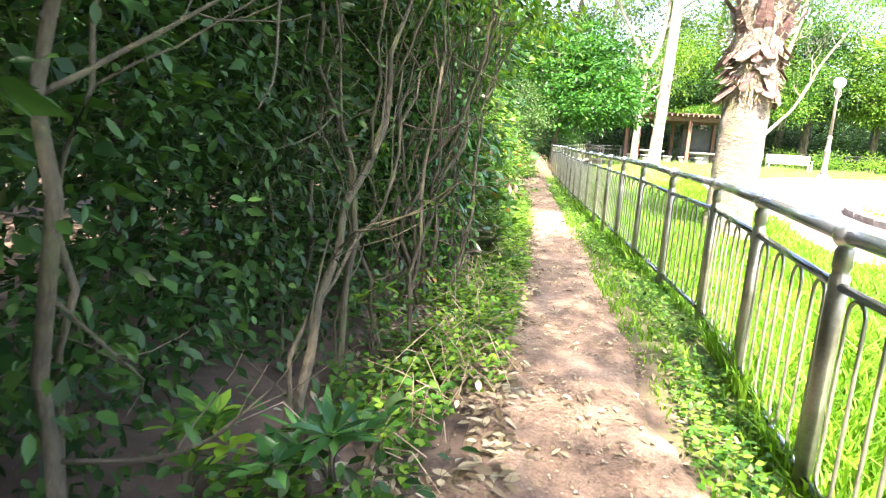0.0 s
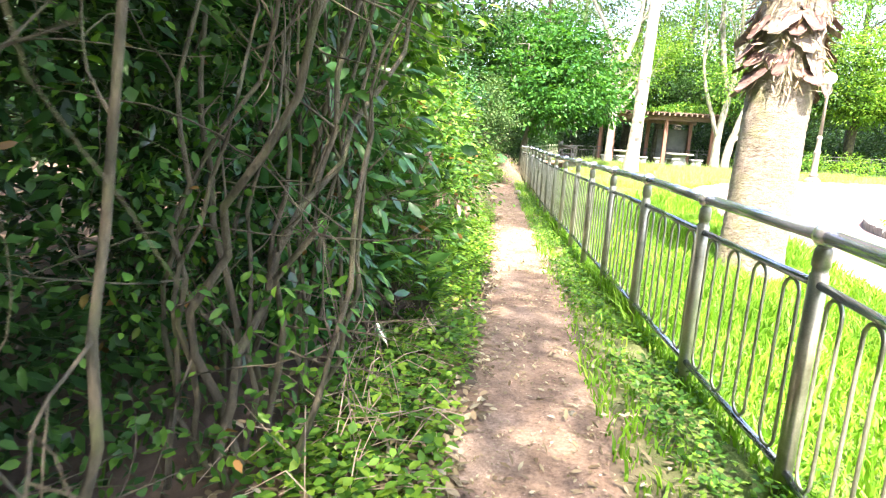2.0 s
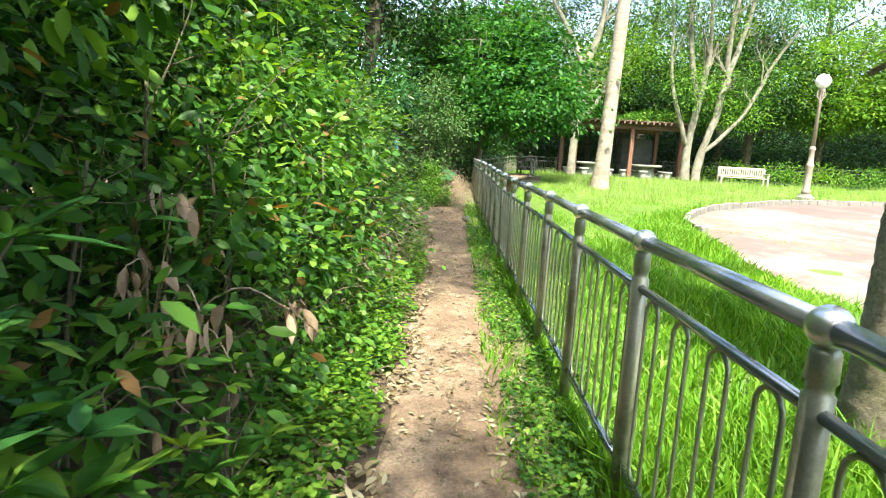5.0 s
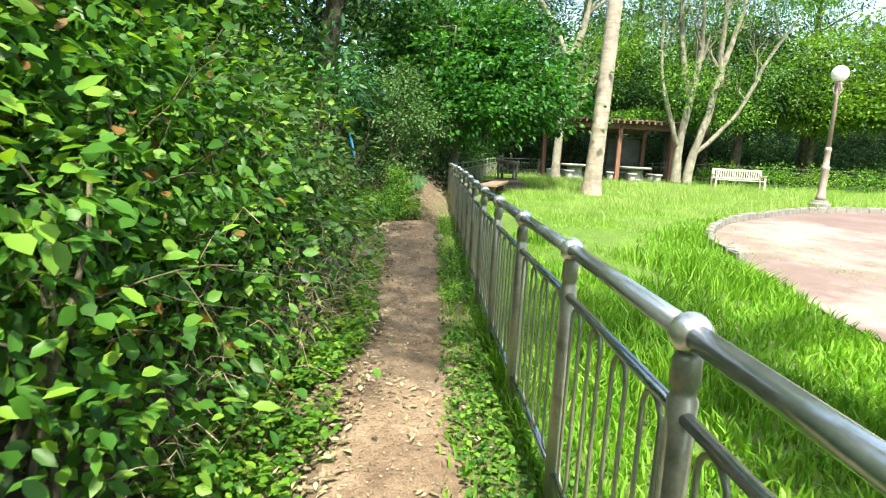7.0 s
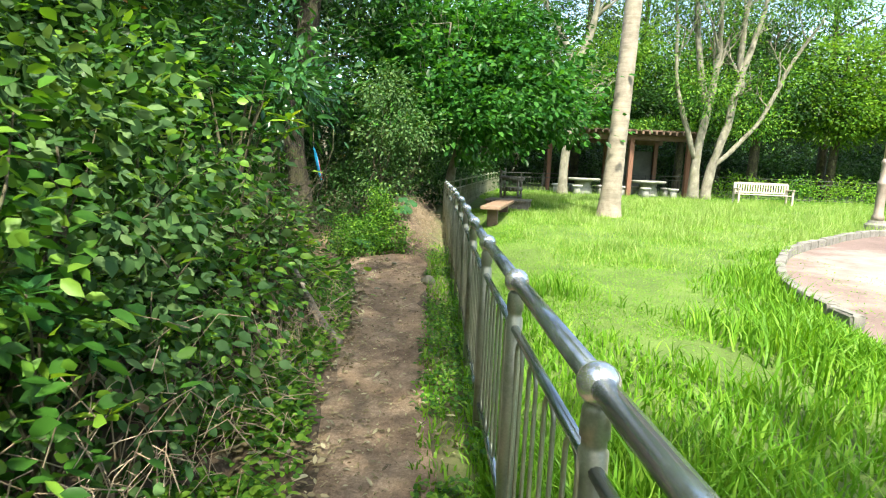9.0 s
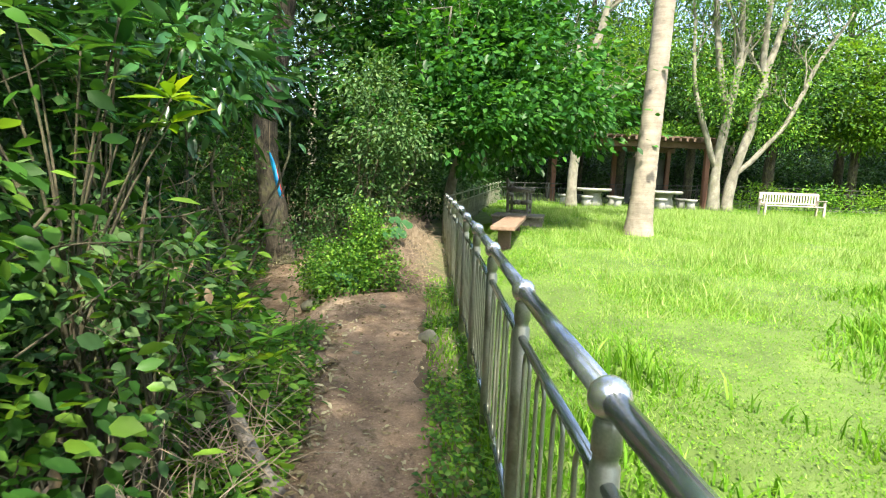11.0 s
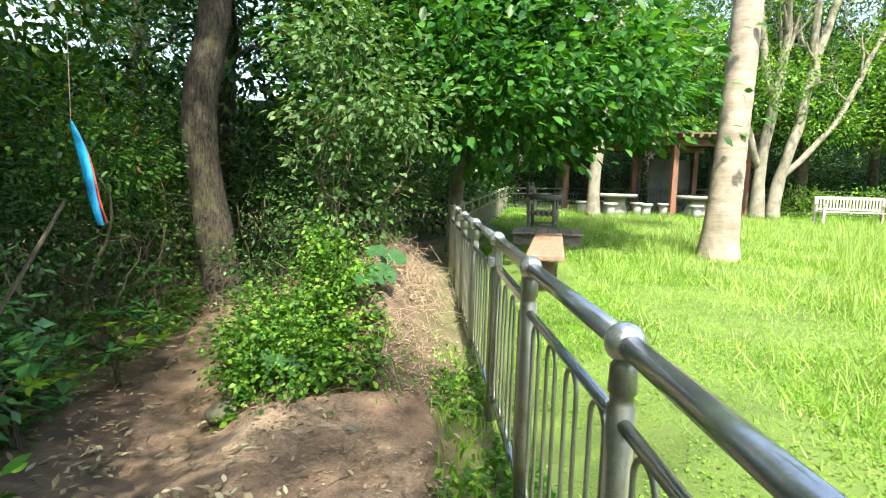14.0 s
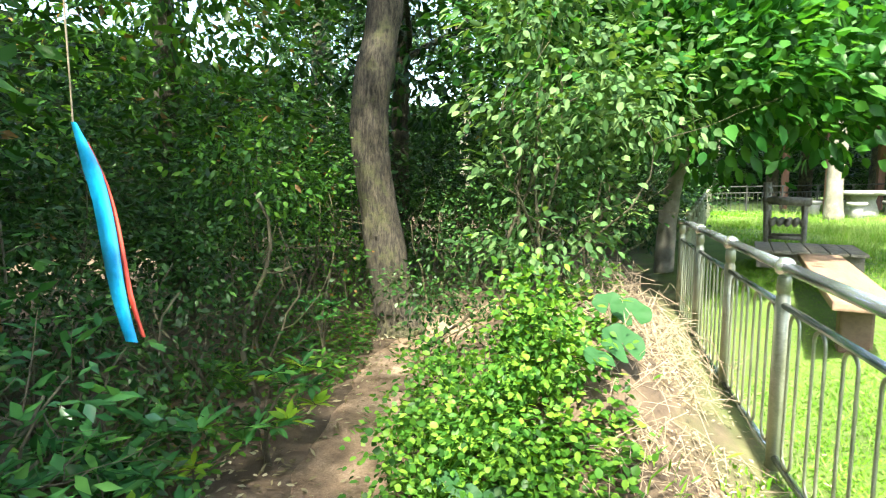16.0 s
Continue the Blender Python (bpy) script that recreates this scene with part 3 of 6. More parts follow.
# ---- trees ----
def tree(name, at, label, trunk, bark, blobs, leafmat, seed, leaf=(0.12, 0.06), density=9.0, per=16, clump=0.4, limbs=5, fine=False, limb_len=2.5, shell=0.6, seg=12, group="", flat=0.8, limb_rise=0.3, category="tree", limb_from=0.5, reach=(), lie=0.6, reach_density=24.0):
    """A tapered trunk through control points (x, y, z, radius), limbs and a crown of leaf clumps. reach: unseen boughs
    added to cast shade.
    """
    rng = np.random.default_rng(seed)
    x, y = at
    o = Vector((x, y, float(gz(x, y)) - 0.05))
    th = thing(name, o, label, category, group)
    pts = curve_pts([(a, b, c) for a, b, c, r in trunk], 6)
    rad = [p.x for p in curve_pts([(r, 0, 0) for a, b, c, r in trunk], 6)]
    bm = tube(bmesh.new(), pts, [max(r, 0.01) * (1 + 0.05 * rng.normal()) for r in rad], seg)
    for v in bm.verts:
        v.co += Vector((noise.noise(v.co * 1.7 + o), noise.noise(v.co * 1.9 - o), 0)) * 0.018
    part("trunk", bm, bark, th, "", True)
    for k in range(limbs):
        bm = bmesh.new()
        i = int(len(pts) * rng.uniform(limb_from, 0.97))
        a = rng.uniform(0, 2 * math.pi)
        branch(bm, rng, pts[i], (math.cos(a), math.sin(a), rng.uniform(0.2, 1.1)), limb_len * rng.uniform(0.7, 1.3), max(rad[i] * 0.5, 0.02), 2, rise=limb_rise)
        part("limb", bm, bark, th, "", True)
    # Limbs out to the added boughs, overhead and unseen, that shade the ground.
    for q, _ in reach:
        i = int(len(pts) * 0.55)
        p0 = pts[i]
        q = Vector(q)
        part("limb", tube(bmesh.new(), curve_pts([p0, p0.lerp(q, 0.45) + Vector((0, 0, 0.5)), q], 6), [rad[i] * 0.6 * (1 - 0.055 * k) for k in range(13)], 8), bark, th, "", True)
    pts_l, out = clump_cloud(rng, blobs, per, clump, density, shell, lie)
    v, f = leaf_arrays(pts_l, out, rng, leaf[0], leaf[1], fine, flat)
    np_mesh("crown", v, f, leafmat, th)
    if reach:
        p, out = clump_cloud(rng, reach, 22, 0.36, reach_density, 0.95, 0.5)
        v, f = leaf_arrays(p, out, rng, 0.17, 0.085, False, 1.4)
        np_mesh("bough", v, f, leafmat, th)
    return th


# the great date palm beside the fence
def frond(rng, base, d, length, mat, parent, droop=1.0):
    bm = bmesh.new()
    pts, p, dd = [], Vector(base), Vector(d).normalized()
    for i in range(12):
        pts.append(p.copy())
        dd = (dd + Vector((0, 0, -0.085 * droop))).normalized()
        p = p + dd * length / 11
    tube(bm, pts, [0.035 - 0.0027 * i for i in range(12)], 5)
    rib = part("frond", bm, mat, parent)
    at, along = [], []
    for i in range(2, 11):
        for k in range(7):
            q = pts[i].lerp(pts[i + 1], k / 7)
            t = (pts[i + 1] - pts[i]).normalized()
            s = t.cross(Vector((0, 0, 1))).normalized()
            for sg in (-1, 1):
                at.append(q)
                along.append(t * 0.7 + s * sg + Vector((0, 0, 0.15)))
    v, f = leaf_arrays(np.array([tuple(a) for a in at]), np.array([tuple(a) for a in along]), rng, 0.5, 0.035, False)
    np_mesh("leaflets", v, f, L_GREY, rib)


def date_palm():
    rng = np.random.default_rng(12)
    x, y = 2.93, 8.6
    th = thing("date_palm", (x, y, float(gz(x, y)) - 0.05), "thick date palm with grey ringed trunk and brown cut leaf bases", "palm tree")
    bm = bmesh.new()
    prof = [(0.37, -0.1), (0.345, 0.12), (0.32, 0.4), (0.305, 0.8), (0.3, 1.2), (0.3, 1.6), (0.305, 2.0), (0.31, 2.4), (0.3, 3.2), (0.28, 4.6), (0.25, 5.2)]
    fine_prof = []
    for (r0, z0), (r1, z1) in zip(prof, prof[1:]):
        n = max(2, int((z1 - z0) / (0.035 if z1 < 3.5 else 0.15)))
        for k in range(n):
            t = k / n
            z = z0 + (z1 - z0) * t
            fine_prof.append((r0 + (r1 - r0) * t + (0.003 * math.sin(z * 75) if z < 3.5 else 0), z))
    lathe(bm, fine_prof, (0, 0, 0), 40)
    for v in bm.verts:
        k = 1 + 0.05 * noise.noise(v.co * 2.3) + 0.03 * noise.noise(v.co * 9)
        v.co = Vector((v.co.x * k + 0.02 * v.co.z, v.co.y * k, v.co.z))
    part("trunk", bm, M_PALMBARK, th, "", True)
    # cut leaf bases, in a rising spiral
    for i in range(105):
        z = 2.05 + 2.5 * i / 105 + rng.uniform(-0.06, 0.06)
        a = i * 2.39996 + rng.uniform(-0.2, 0.2)
        L = rng.uniform(0.2, 0.34)
        w = rng.uniform(0.2, 0.3) if z > 2.75 else rng.uniform(0.24, 0.38)
        lean = rng.uniform(0.45, 1.15) if z > 2.75 else rng.uniform(-1.35, -0.75)
        bm = bmesh.new()
        rows = []
        for k in range(6):
            t = k / 5
            ww = w * (1 - 0.55 * t) * (1 + 0.12 * rng.normal())
            zz = L * t * math.sin(lean) + 0.05 * t * t
            rr = 0.02 + L * t * math.cos(lean)
            th_k = 0.05 * (1 - 0.5 * t)
            ring = [bm.verts.new((rr, -ww / 2, zz + 0.035)), bm.verts.new((rr, 0, zz)), bm.verts.new((rr, ww / 2, zz + 0.035)), bm.verts.new((rr, 0, zz + th_k))]
            rows.append(ring)
        for r0, r1 in zip(rows, rows[1:]):
            for k in range(4):
                bm.faces.new((r0[k], r0[(k + 1) % 4], r1[(k + 1) % 4], r1[k]))
        bm.faces.new(rows[0][::-1])
        bm.faces.new(rows[-1])
        R = 0.28
        m = Matrix.Translation((0.02 * z + R * math.cos(a), R * math.sin(a), z)) @ Matrix.Rotation(a, 4, "Z") @ Matrix.Rotation(rng.uniform(-0.3, 0.3), 4, "X")
        bmesh.ops.transform(bm, matrix=m, verts=bm.verts)
        part("leaf_base", bm, M_BOOT if rng.random() < 0.75 and z < 3.0 else M_BOOTOLD, th)
    # ragged brown fibre between the leaf bases
    n = 900
    a, z = rng.uniform(0, 6.283, n), rng.uniform(1.95, 3.4, n)
    at = np.stack([0.31 * np.cos(a) + 0.02 * z, 0.31 * np.sin(a), z], 1)
    al = np.stack([np.cos(a) * 0.6, np.sin(a) * 0.6, rng.normal(-0.6, 0.6, n)], 1) + rng.normal(0, 0.4, (n, 3))
    v, f = leaf_arrays(at, al, rng, 0.17, 0.018, False)
    tagged(np_mesh("fibre", v, f, L_STRAW, th), "ragged brown fibre", kind="stuff")
    for k in range(5):
        a = k * 2.39996
        frond(rng, (0.1 + 0.15 * math.cos(a), 0.15 * math.sin(a), 5.0 + 0.1 * (k % 3)), (math.cos(a), math.sin(a), 1.6 + 0.6 * (k % 4)), rng.uniform(1.6, 2.2), M_STEM, th, 0.7)


date_palm()


def tall_palm():
    rng = np.random.default_rng(5)
    x, y = 5.25, 24.75
    th = thing("tall_palm", (x, y, float(gz(x, y)) - 0.06), "tall palm with a smooth pale grey trunk on the lawn", "palm tree")
    prof = [(0.34, -0.05), (0.32, 0.1), (0.28, 0.35), (0.245, 0.8), (0.225, 1.6), (0.215, 3), (0.2, 5), (0.19, 7), (0.185, 9.5)]
    fp = []
    for (r0, z0), (r1, z1) in zip(prof, prof[1:]):
        n = max(2, int((z1 - z0) / 0.06))
        for k in range(n):
            t = k / n
            z = z0 + (z1 - z0) * t
            fp.append((r0 + (r1 - r0) * t - 0.006 * (math.sin(z * 42) > 0.85), z))
    bm = lathe(bmesh.new(), fp, (0, 0, 0), 28)
    for v in bm.verts:
        k = 1 + 0.035 * noise.noise(v.co * 2.0)
        z = v.co.z
        v.co = Vector((v.co.x * k + 0.045 * z - 0.004 * z * z * 0.4, v.co.y * k, z))
    part("trunk", bm, M_WHITEPALM, th, "", True)
    for k in range(22):
        a = k * 2.39996
        frond(rng, (0.4, 0, 9.4), (math.cos(a), math.sin(a), 0.5 + 0.6 * (k % 4)), rng.uniform(2.4, 3.0), M_STEM, th, 1.3)


tall_palm()


# pale forked trees by the shelter
def forked_tree(at, stems, label, blobs, leafmat, seed, density, leaf=(0.16, 0.07), bark=M_PALEBARK):
    rng = np.random.default_rng(seed)
    x, y = at
    th = thing("forked_tree", (x, y, float(gz(x, y)) - 0.05), label, "tree")
    for st in stems:
        pts = curve_pts([(a, b, c) for a, b, c, r in st], 6)
        rad = [max(0.78 * p.x, 0.008) for p in curve_pts([(r, 0, 0) for a, b, c, r in st], 6)]
        bm = tube(bmesh.new(), pts, rad, 12)
        for v in bm.verts:
            v.co += Vector((noise.noise(v.co * 1.3), noise.noise(v.co * 1.1 + Vector((3, 1, 0))), 0)) * 0.06
        for k in range(4):
            i = int(len(pts) * rng.uniform(0.55, 0.98)) - 1
            branch(bm, rng, pts[i], rng.normal(0, 0.7, 3) + np.array([0, 0, 0.9]), rng.uniform(1.0, 2.4), rad[i] * 0.55, 2, rise=0.4)
        part("trunk", bm, bark, th, "", True)
    p, out = clump_cloud(rng, blobs, 16, 0.4, density, 0.7)
    v, f = leaf_arrays(p, out, rng, leaf[0], leaf[1], False)
    np_mesh("crown", v, f, leafmat, th)


forked_tree((6.3, 34.9), [[(0, 0, 0, 0.3), (-0.02, 0, 1.2, 0.25), (0.05, 0, 2.6, 0.23), (0.1, 0, 4.6, 0.2), (0.15, 0, 5.4, 0.19)],
                          [(0.15, 0, 5.2, 0.2), (-0.4, 0, 6.4, 0.16), (-1.3, 0.2, 8.0, 0.12), (-2.2, 0.3, 9.6, 0.07)],
                          [(0.15, 0, 5.2, 0.22), (0.6, 0, 6.3, 0.18), (0.9, 0, 7.8, 0.14), (1.0, 0.2, 10.0, 0.08)],
                          [(0.05, 0, 2.6, 0.16), (0.9, 0, 3.6, 0.12), (1.5, 0.2, 5.0, 0.07)]],
            "pale grey tree with a forked trunk beside the shelter", [((1.5, 0.5, 5.4), (1.6, 1.3, 1.3)), ((2.5, 0.8, 6.6), (1.5, 1.3, 1.1)), ((-1.5, 0.3, 9.8), (2.2, 2, 1.3)), ((1.2, 0.3, 10.2), (2, 2, 1.3))], L_BRIGHT, 31, 24.0)
forked_tree((12.4, 35.6), [[(-0.2, 0, 0, 0.34), (-0.25, 0, 1.4, 0.25), (-0.1, 0, 3.0, 0.22), (0.2, 0, 5.0, 0.19), (0.3, 0, 6.8, 0.14), (0.0, 0, 10, 0.08)],
                           [(0.3, 0, 0, 0.32), (0.5, 0, 1.6, 0.24), (0.95, 0, 3.2, 0.21), (1.3, 0, 5.2, 0.18), (2.0, 0, 8.0, 0.13), (2.4, 0.2, 11, 0.08)],
                           [(0.5, 0, 1.5, 0.14), (1.4, 0.1, 2.3, 0.13), (2.6, 0.2, 3.8, 0.12), (3.6, 0.3, 6.0, 0.1), (4.8, 0.3, 8.0, 0.06)],
                           [(-0.3, 0, 1.8, 0.16), (-0.8, 0, 3.2, 0.14), (-1.4, 0, 5.0, 0.11), (-1.6, 0, 7.4, 0.08), (-2.0, 0, 10, 0.05)],
                           [(-0.1, 0, 4.2, 0.2), (-0.6, 0, 6.4, 0.16), (-1.0, 0, 9.4, 0.09)],
                           [(1.4, 0, 4.6, 0.18), (1.2, 0, 7.0, 0.15), (1.6, 0, 10.4, 0.08)]],
            "pale grey tree with several spreading trunks at the lawn's edge", [((-0.2, -0.5, 4.6), (1.6, 1.1, 1.2)), ((2.4, 0.8, 3.6), (1.6, 1.1, 0.9)), ((3.4, 1.0, 5.6), (1.8, 1.2, 0.9)), ((0.5, 0.4, 7.6), (2.2, 1.4, 0.9)), ((0.5, 0, 10.8), (4, 2.5, 1.3)), ((4.8, 0.6, 8.8), (2.4, 2, 1.2)), ((-1.6, 0.3, 8.6), (1.8, 1.6, 1.0)), ((-2.4, 0.6, 6.2), (1.2, 1.2, 0.8))], L_VINE, 32, 24.0)

# broad-leaved tree spreading over the end of the fence
tree("broadleaf_tree", (1.3, 27.2), "low spreading tree with large bright green leaves over the fence", [(0, 0, 0, 0.16), (0.05, -0.1, 1.2, 0.13), (0.3, -0.3, 2.4, 0.1), (0.4, -0.5, 3.8, 0.06)], M_PALEBARK,
     [((0.3, -1.0, 3.3), (3.0, 3.0, 1.6)), ((-0.9, -0.2, 4.4), (2.0, 2.2, 1.5)), ((1.6, 0.2, 4.2), (2.2, 2.4, 1.6)), ((2.2, -1.4, 2.9), (1.6, 1.6, 0.9)), ((0.2, -2.8, 2.5), (1.6, 1.1, 0.8)), ((0.6, 0.2, 5.2), (2.0, 2.0, 1.2))],
     L_BROAD, 41, leaf=(0.19, 0.105), density=13.0, per=32, lie=0.22, clump=0.36, fine=True, limb_len=2.6)

# the furrowed oak where the side path turns
# Lower crown blobs are unseen, added to darken the wood beneath.
tree("oak_tree", (-2.45, 25.0), "leaning tree with furrowed brown bark beside the side path", [(0.2, 0, 0, 0.36), (0.1, 0, 0.5, 0.28), (-0.1, 0, 1.8, 0.25), (-0.2, 0, 3.0, 0.25), (0.05, 0.1, 4.6, 0.24), (0.2, 0.2, 7, 0.24), (0.1, 0.2, 10, 0.16)], M_OAKBARK,
     [((0, 0, 9.5), (3.5, 3.5, 1.8)), ((-2.2, -1.0, 7.2), (2.6, 2.8, 0.9)), ((-1.0, 2.0, 6.8), (3.2, 2.8, 0.8)), ((1.5, 0.5, 6.4), (1.8, 1.6, 0.9))], L_WOOD_SHADE, 43, leaf=(0.2, 0.1), density=14.0, limbs=6, limb_len=3.2, limb_from=0.82)


# ---- the hedge and thicket along the path ----
def shrub(at, label, stems, blobs, leafmat, seed, leaf=(0.09, 0.045), density=60.0, per=12, clump=0.15, fine=True, shell=0.5, name="shrub", flat=0.8, twigs=True, kink=0.0):
    """A shrub of several bent stems from one foot and a crown of leaf clumps. stems: (dx, dy, height, lean x, lean y, radius)."""
    rng = np.random.default_rng(seed)
    x, y = at
    o = np.array([x, y, float(gz(x, y))])
    th = thing(name, tuple(o), label, "shrub")
    for dx, dy, h, lx, ly, r in stems:
        bm = bmesh.new()
        n = 15 if kink else 9
        k1, k2 = rng.normal(0, 0.1, 2)
        bend = np.cumsum(rng.normal(0, kink, (n, 2)), 0) - 0.5 * rng.normal(0, kink, (n, 2))
        bend -= bend[0]
        pts = []
        for i in range(n):
            t = i / (n - 1)
            pts.append((dx + lx * t ** 1.6 + k1 * math.sin(t * 6) + bend[i, 0] + rng.normal(0, 0.012), dy + ly * t ** 1.4 + k2 * math.sin(t * 5 + 1) + bend[i, 1] + rng.normal(0, 0.012), h * t - 0.05))
        tube(bm, pts, [r * (1.15 - 0.7 * i / (n - 1)) for i in range(n)], 8)
        if twigs:
            for i in range(3, n, 2):
                branch(bm, rng, pts[i], rng.normal(0, 0.7, 3) + np.array([0.3, 0, 0.5]), rng.uniform(0.3, 0.8), r * 0.4, 1, seg=5)
        part("stem", bm, M_STEM, th, "", True)
    for group in ([blobs] if stems else [[b] for b in blobs]):
        if not group:
            continue
        p, out = clump_cloud(rng, group, per, clump, density, shell)
        ok = p[:, 2] + o[2] > gz(p[:, 0] + x, p[:, 1] + y)
        v, f = leaf_arrays(p[ok], out[ok], rng, leaf[0], leaf[1], fine, flat)
        np_mesh("foliage", v, f, leafmat, th)
    return th


def stem_set(rng, n, h, spread=0.25, r=(0.009, 0.02), lean=(0.25, 0.5)):
    return [(rng.uniform(-spread, spread), rng.uniform(-spread, spread), h * rng.uniform(0.75, 1.1), rng.uniform(-0.15, lean[0]), rng.uniform(-0.3, lean[1]), rng.uniform(*r)) for _ in range(n)]


R = random.Random(21)
# bare-stemmed end of the thicket, its shade put into the dark leaf colour
shrub((-0.72, 1.98), "tall bare-stemmed shrub with a bent pale stem", [(0, 0, 2.6, 0.05, 1.6, 0.021), (0.02, 0.06, 1.9, 0.1, 0.9, 0.011)], [((-0.1, 1.6, 2.7), (0.6, 0.9, 0.5)), ((-0.3, 0.6, 2.9), (0.6, 0.7, 0.5)), ((-0.5, 0.4, 1.4), (0.35, 0.8, 0.8))], L_WOOD_SHADE, 51, leaf=(0.06, 0.028), density=70.0, kink=0.02)
shrub((-0.98, 1.05), "thin brown-stemmed shrub in deep shade", [(0, 0, 3.0, -0.05, 0.2, 0.021), (-0.1, 0.1, 2.4, -0.2, 0.5, 0.012)], [((-0.3, 0.3, 1.3), (0.3, 0.8, 0.9)), ((-0.1, 0.2, 2.8), (0.6, 0.9, 0.6)), ((-0.2, 0.1, 0.4), (0.35, 0.6, 0.4))], L_WOOD_SHADE, 52, leaf=(0.06, 0.028), density=80.0, kink=0.03)
shrub((-0.5, 1.75), "low glossy seedling shrub by the path", [(0, 0, 0.35, 0.05, 0, 0.006), (0.04, 0.05, 0.28, 0.08, 0.1, 0.005)], [((-0.1, 0.1, 0.22), (0.2, 0.35, 0.16))], L_WOOD_SHADE, 53, leaf=(0.08, 0.04), density=50.0, per=9)
shrub((-1.0, 3.3), "cluster of thin brown stems with sparse dark leaves", stem_set(R, 7, 2.9, 0.35), [((-0.1, 0.3, 2.7), (0.7, 1.0, 0.6)), ((-0.35, 0.2, 1.3), (0.35, 0.8, 1.0)), ((-0.1, 0.2, 0.3), (0.4, 0.7, 0.3))], L_WOOD_SHADE, 54, leaf=(0.06, 0.03), density=70.0, kink=0.025)
shrub((-0.76, 4.5), "cluster of crooked brown stems by the path", stem_set(R, 7, 2.8, 0.25, (0.008, 0.016)) + [(0, 0, 2.6, 0.5, 1.1, 0.019), (0.1, 0, 2.9, 0.25, 0.5, 0.016), (0.05, -0.1, 2.7, 0.1, -0.4, 0.018)], [((0.15, 0.5, 2.75), (0.7, 0.9, 0.6)), ((-0.4, 0.2, 1.4), (0.3, 0.8, 1.0)), ((0.16, -0.1, 0.75), (0.18, 0.2, 0.14)), ((-0.2, 0, 0.3), (0.4, 0.7, 0.3))], L_HEDGE, 55, leaf=(0.06, 0.03), density=80.0, kink=0.03)
shrub((-0.62, 4.95), "slender sapling arching over the path with fresh green leaves", [(0, 0, 2.55, 0.7, 0.2, 0.012), (-0.05, 0.1, 2.7, 0.4, -0.3, 0.011)], [((0.66, 0.15, 2.5), (0.38, 0.6, 0.26)), ((0.3, -0.35, 2.65), (0.4, 0.5, 0.3)), ((0.15, -0.8, 2.55), (0.3, 0.4, 0.3))], L_BRIGHT, 555, leaf=(0.08, 0.04), density=42.0, name="sapling", kink=0.02)
shrub((-0.9, 5.3), "leafy many-stemmed shrub leaning over the path", stem_set(R, 5, 2.8) + [(0.1, 0.1, 2.5, 0.3, 1.2, 0.011)], [((0.1, 0.7, 2.6), (0.65, 0.8, 0.7)), ((0.0, 0.2, 1.5), (0.5, 0.8, 1.0)), ((0.1, 0.3, 0.6), (0.42, 0.7, 0.5))], L_GLOSSY, 56, leaf=(0.12, 0.05), density=60.0)
shrub((-1.0, 6.4), "leafy shrub with pale stems", stem_set(R, 4, 2.7), [((0.05, 0.3, 1.9), (0.55, 0.8, 1.0)), ((0.15, 0.2, 0.8), (0.45, 0.7, 0.55)), ((0.2, 0.6, 2.8), (0.6, 0.8, 0.5))], L_HEDGE, 57, leaf=(0.1, 0.05), density=70.0)
shrub((-1.0, 7.0), "bright green vine spilling over the top of the hedge", stem_set(R, 3, 2.2), [((0.3, 0.0, 2.55), (0.55, 0.9, 0.4)), ((0.1, 0.9, 2.3), (0.5, 0.7, 0.4)), ((0.45, -0.5, 2.95), (0.5, 0.8, 0.3))], L_VINE, 714, leaf=(0.11, 0.06), density=48.0)
# dense leafy middle
shrub((-0.95, 7.5), "large-leaved laurel bush in shade beside the path", stem_set(R, 6, 1.8), [((0.1, 0, 0.75), (0.5, 0.8, 0.6)), ((-0.3, 0.2, 1.6), (0.5, 0.8, 0.6))], L_HEDGE, 58, leaf=(0.12, 0.048), density=60.0, clump=0.17)
shrub((-0.8, 8.7), "vine-hung green hedge bush with drying leaves", stem_set(R, 5, 1.8), [((0.05, 0, 0.9), (0.5, 0.75, 0.7)), ((-0.25, 0.1, 1.45), (0.5, 0.8, 0.5))], L_HEDGE, 59, leaf=(0.1, 0.05), density=60.0)
for i, y in enumerate((9.8, 10.9, 12.0, 13.1, 14.1)):
    shrub((-0.78 + 0.06 * (i % 2), y), "dense hedge bush grown over with leafy vines", stem_set(R, 5, 1.7), [((0.12, 0, 0.75), (0.52, 0.75, 0.65)), ((-0.05, 0.1, 1.55), (0.55, 0.75, 0.55)), ((-0.4, 0, 2.05), (0.6, 0.8, 0.35))], (L_VINE, L_HEDGE, L_VINE, L_GREY, L_VINE)[i], 60 + i, leaf=(0.08, 0.052), density=85.0, clump=0.17, fine=True)
shrub((-0.75, 15.3), "dull green shrub with trailing dry stems", stem_set(R, 8, 1.5), [((0.1, 0, 0.7), (0.42, 0.6, 0.6)), ((-0.2, 0.1, 1.3), (0.5, 0.6, 0.5))], L_GREY, 66, leaf=(0.075, 0.045), density=70.0)
# Lighter vine leaves here stand in for sunlight that the hedge blocks.
shrub((-0.72, 16.2), "glossy broad-leaved bush at the bend", stem_set(R, 4, 1.2), [((0.1, -0.1, 0.55), (0.42, 0.55, 0.5)), ((-0.2, 0.2, 1.0), (0.5, 0.55, 0.5))], L_VINE, 67, leaf=(0.1, 0.05), density=60.0)
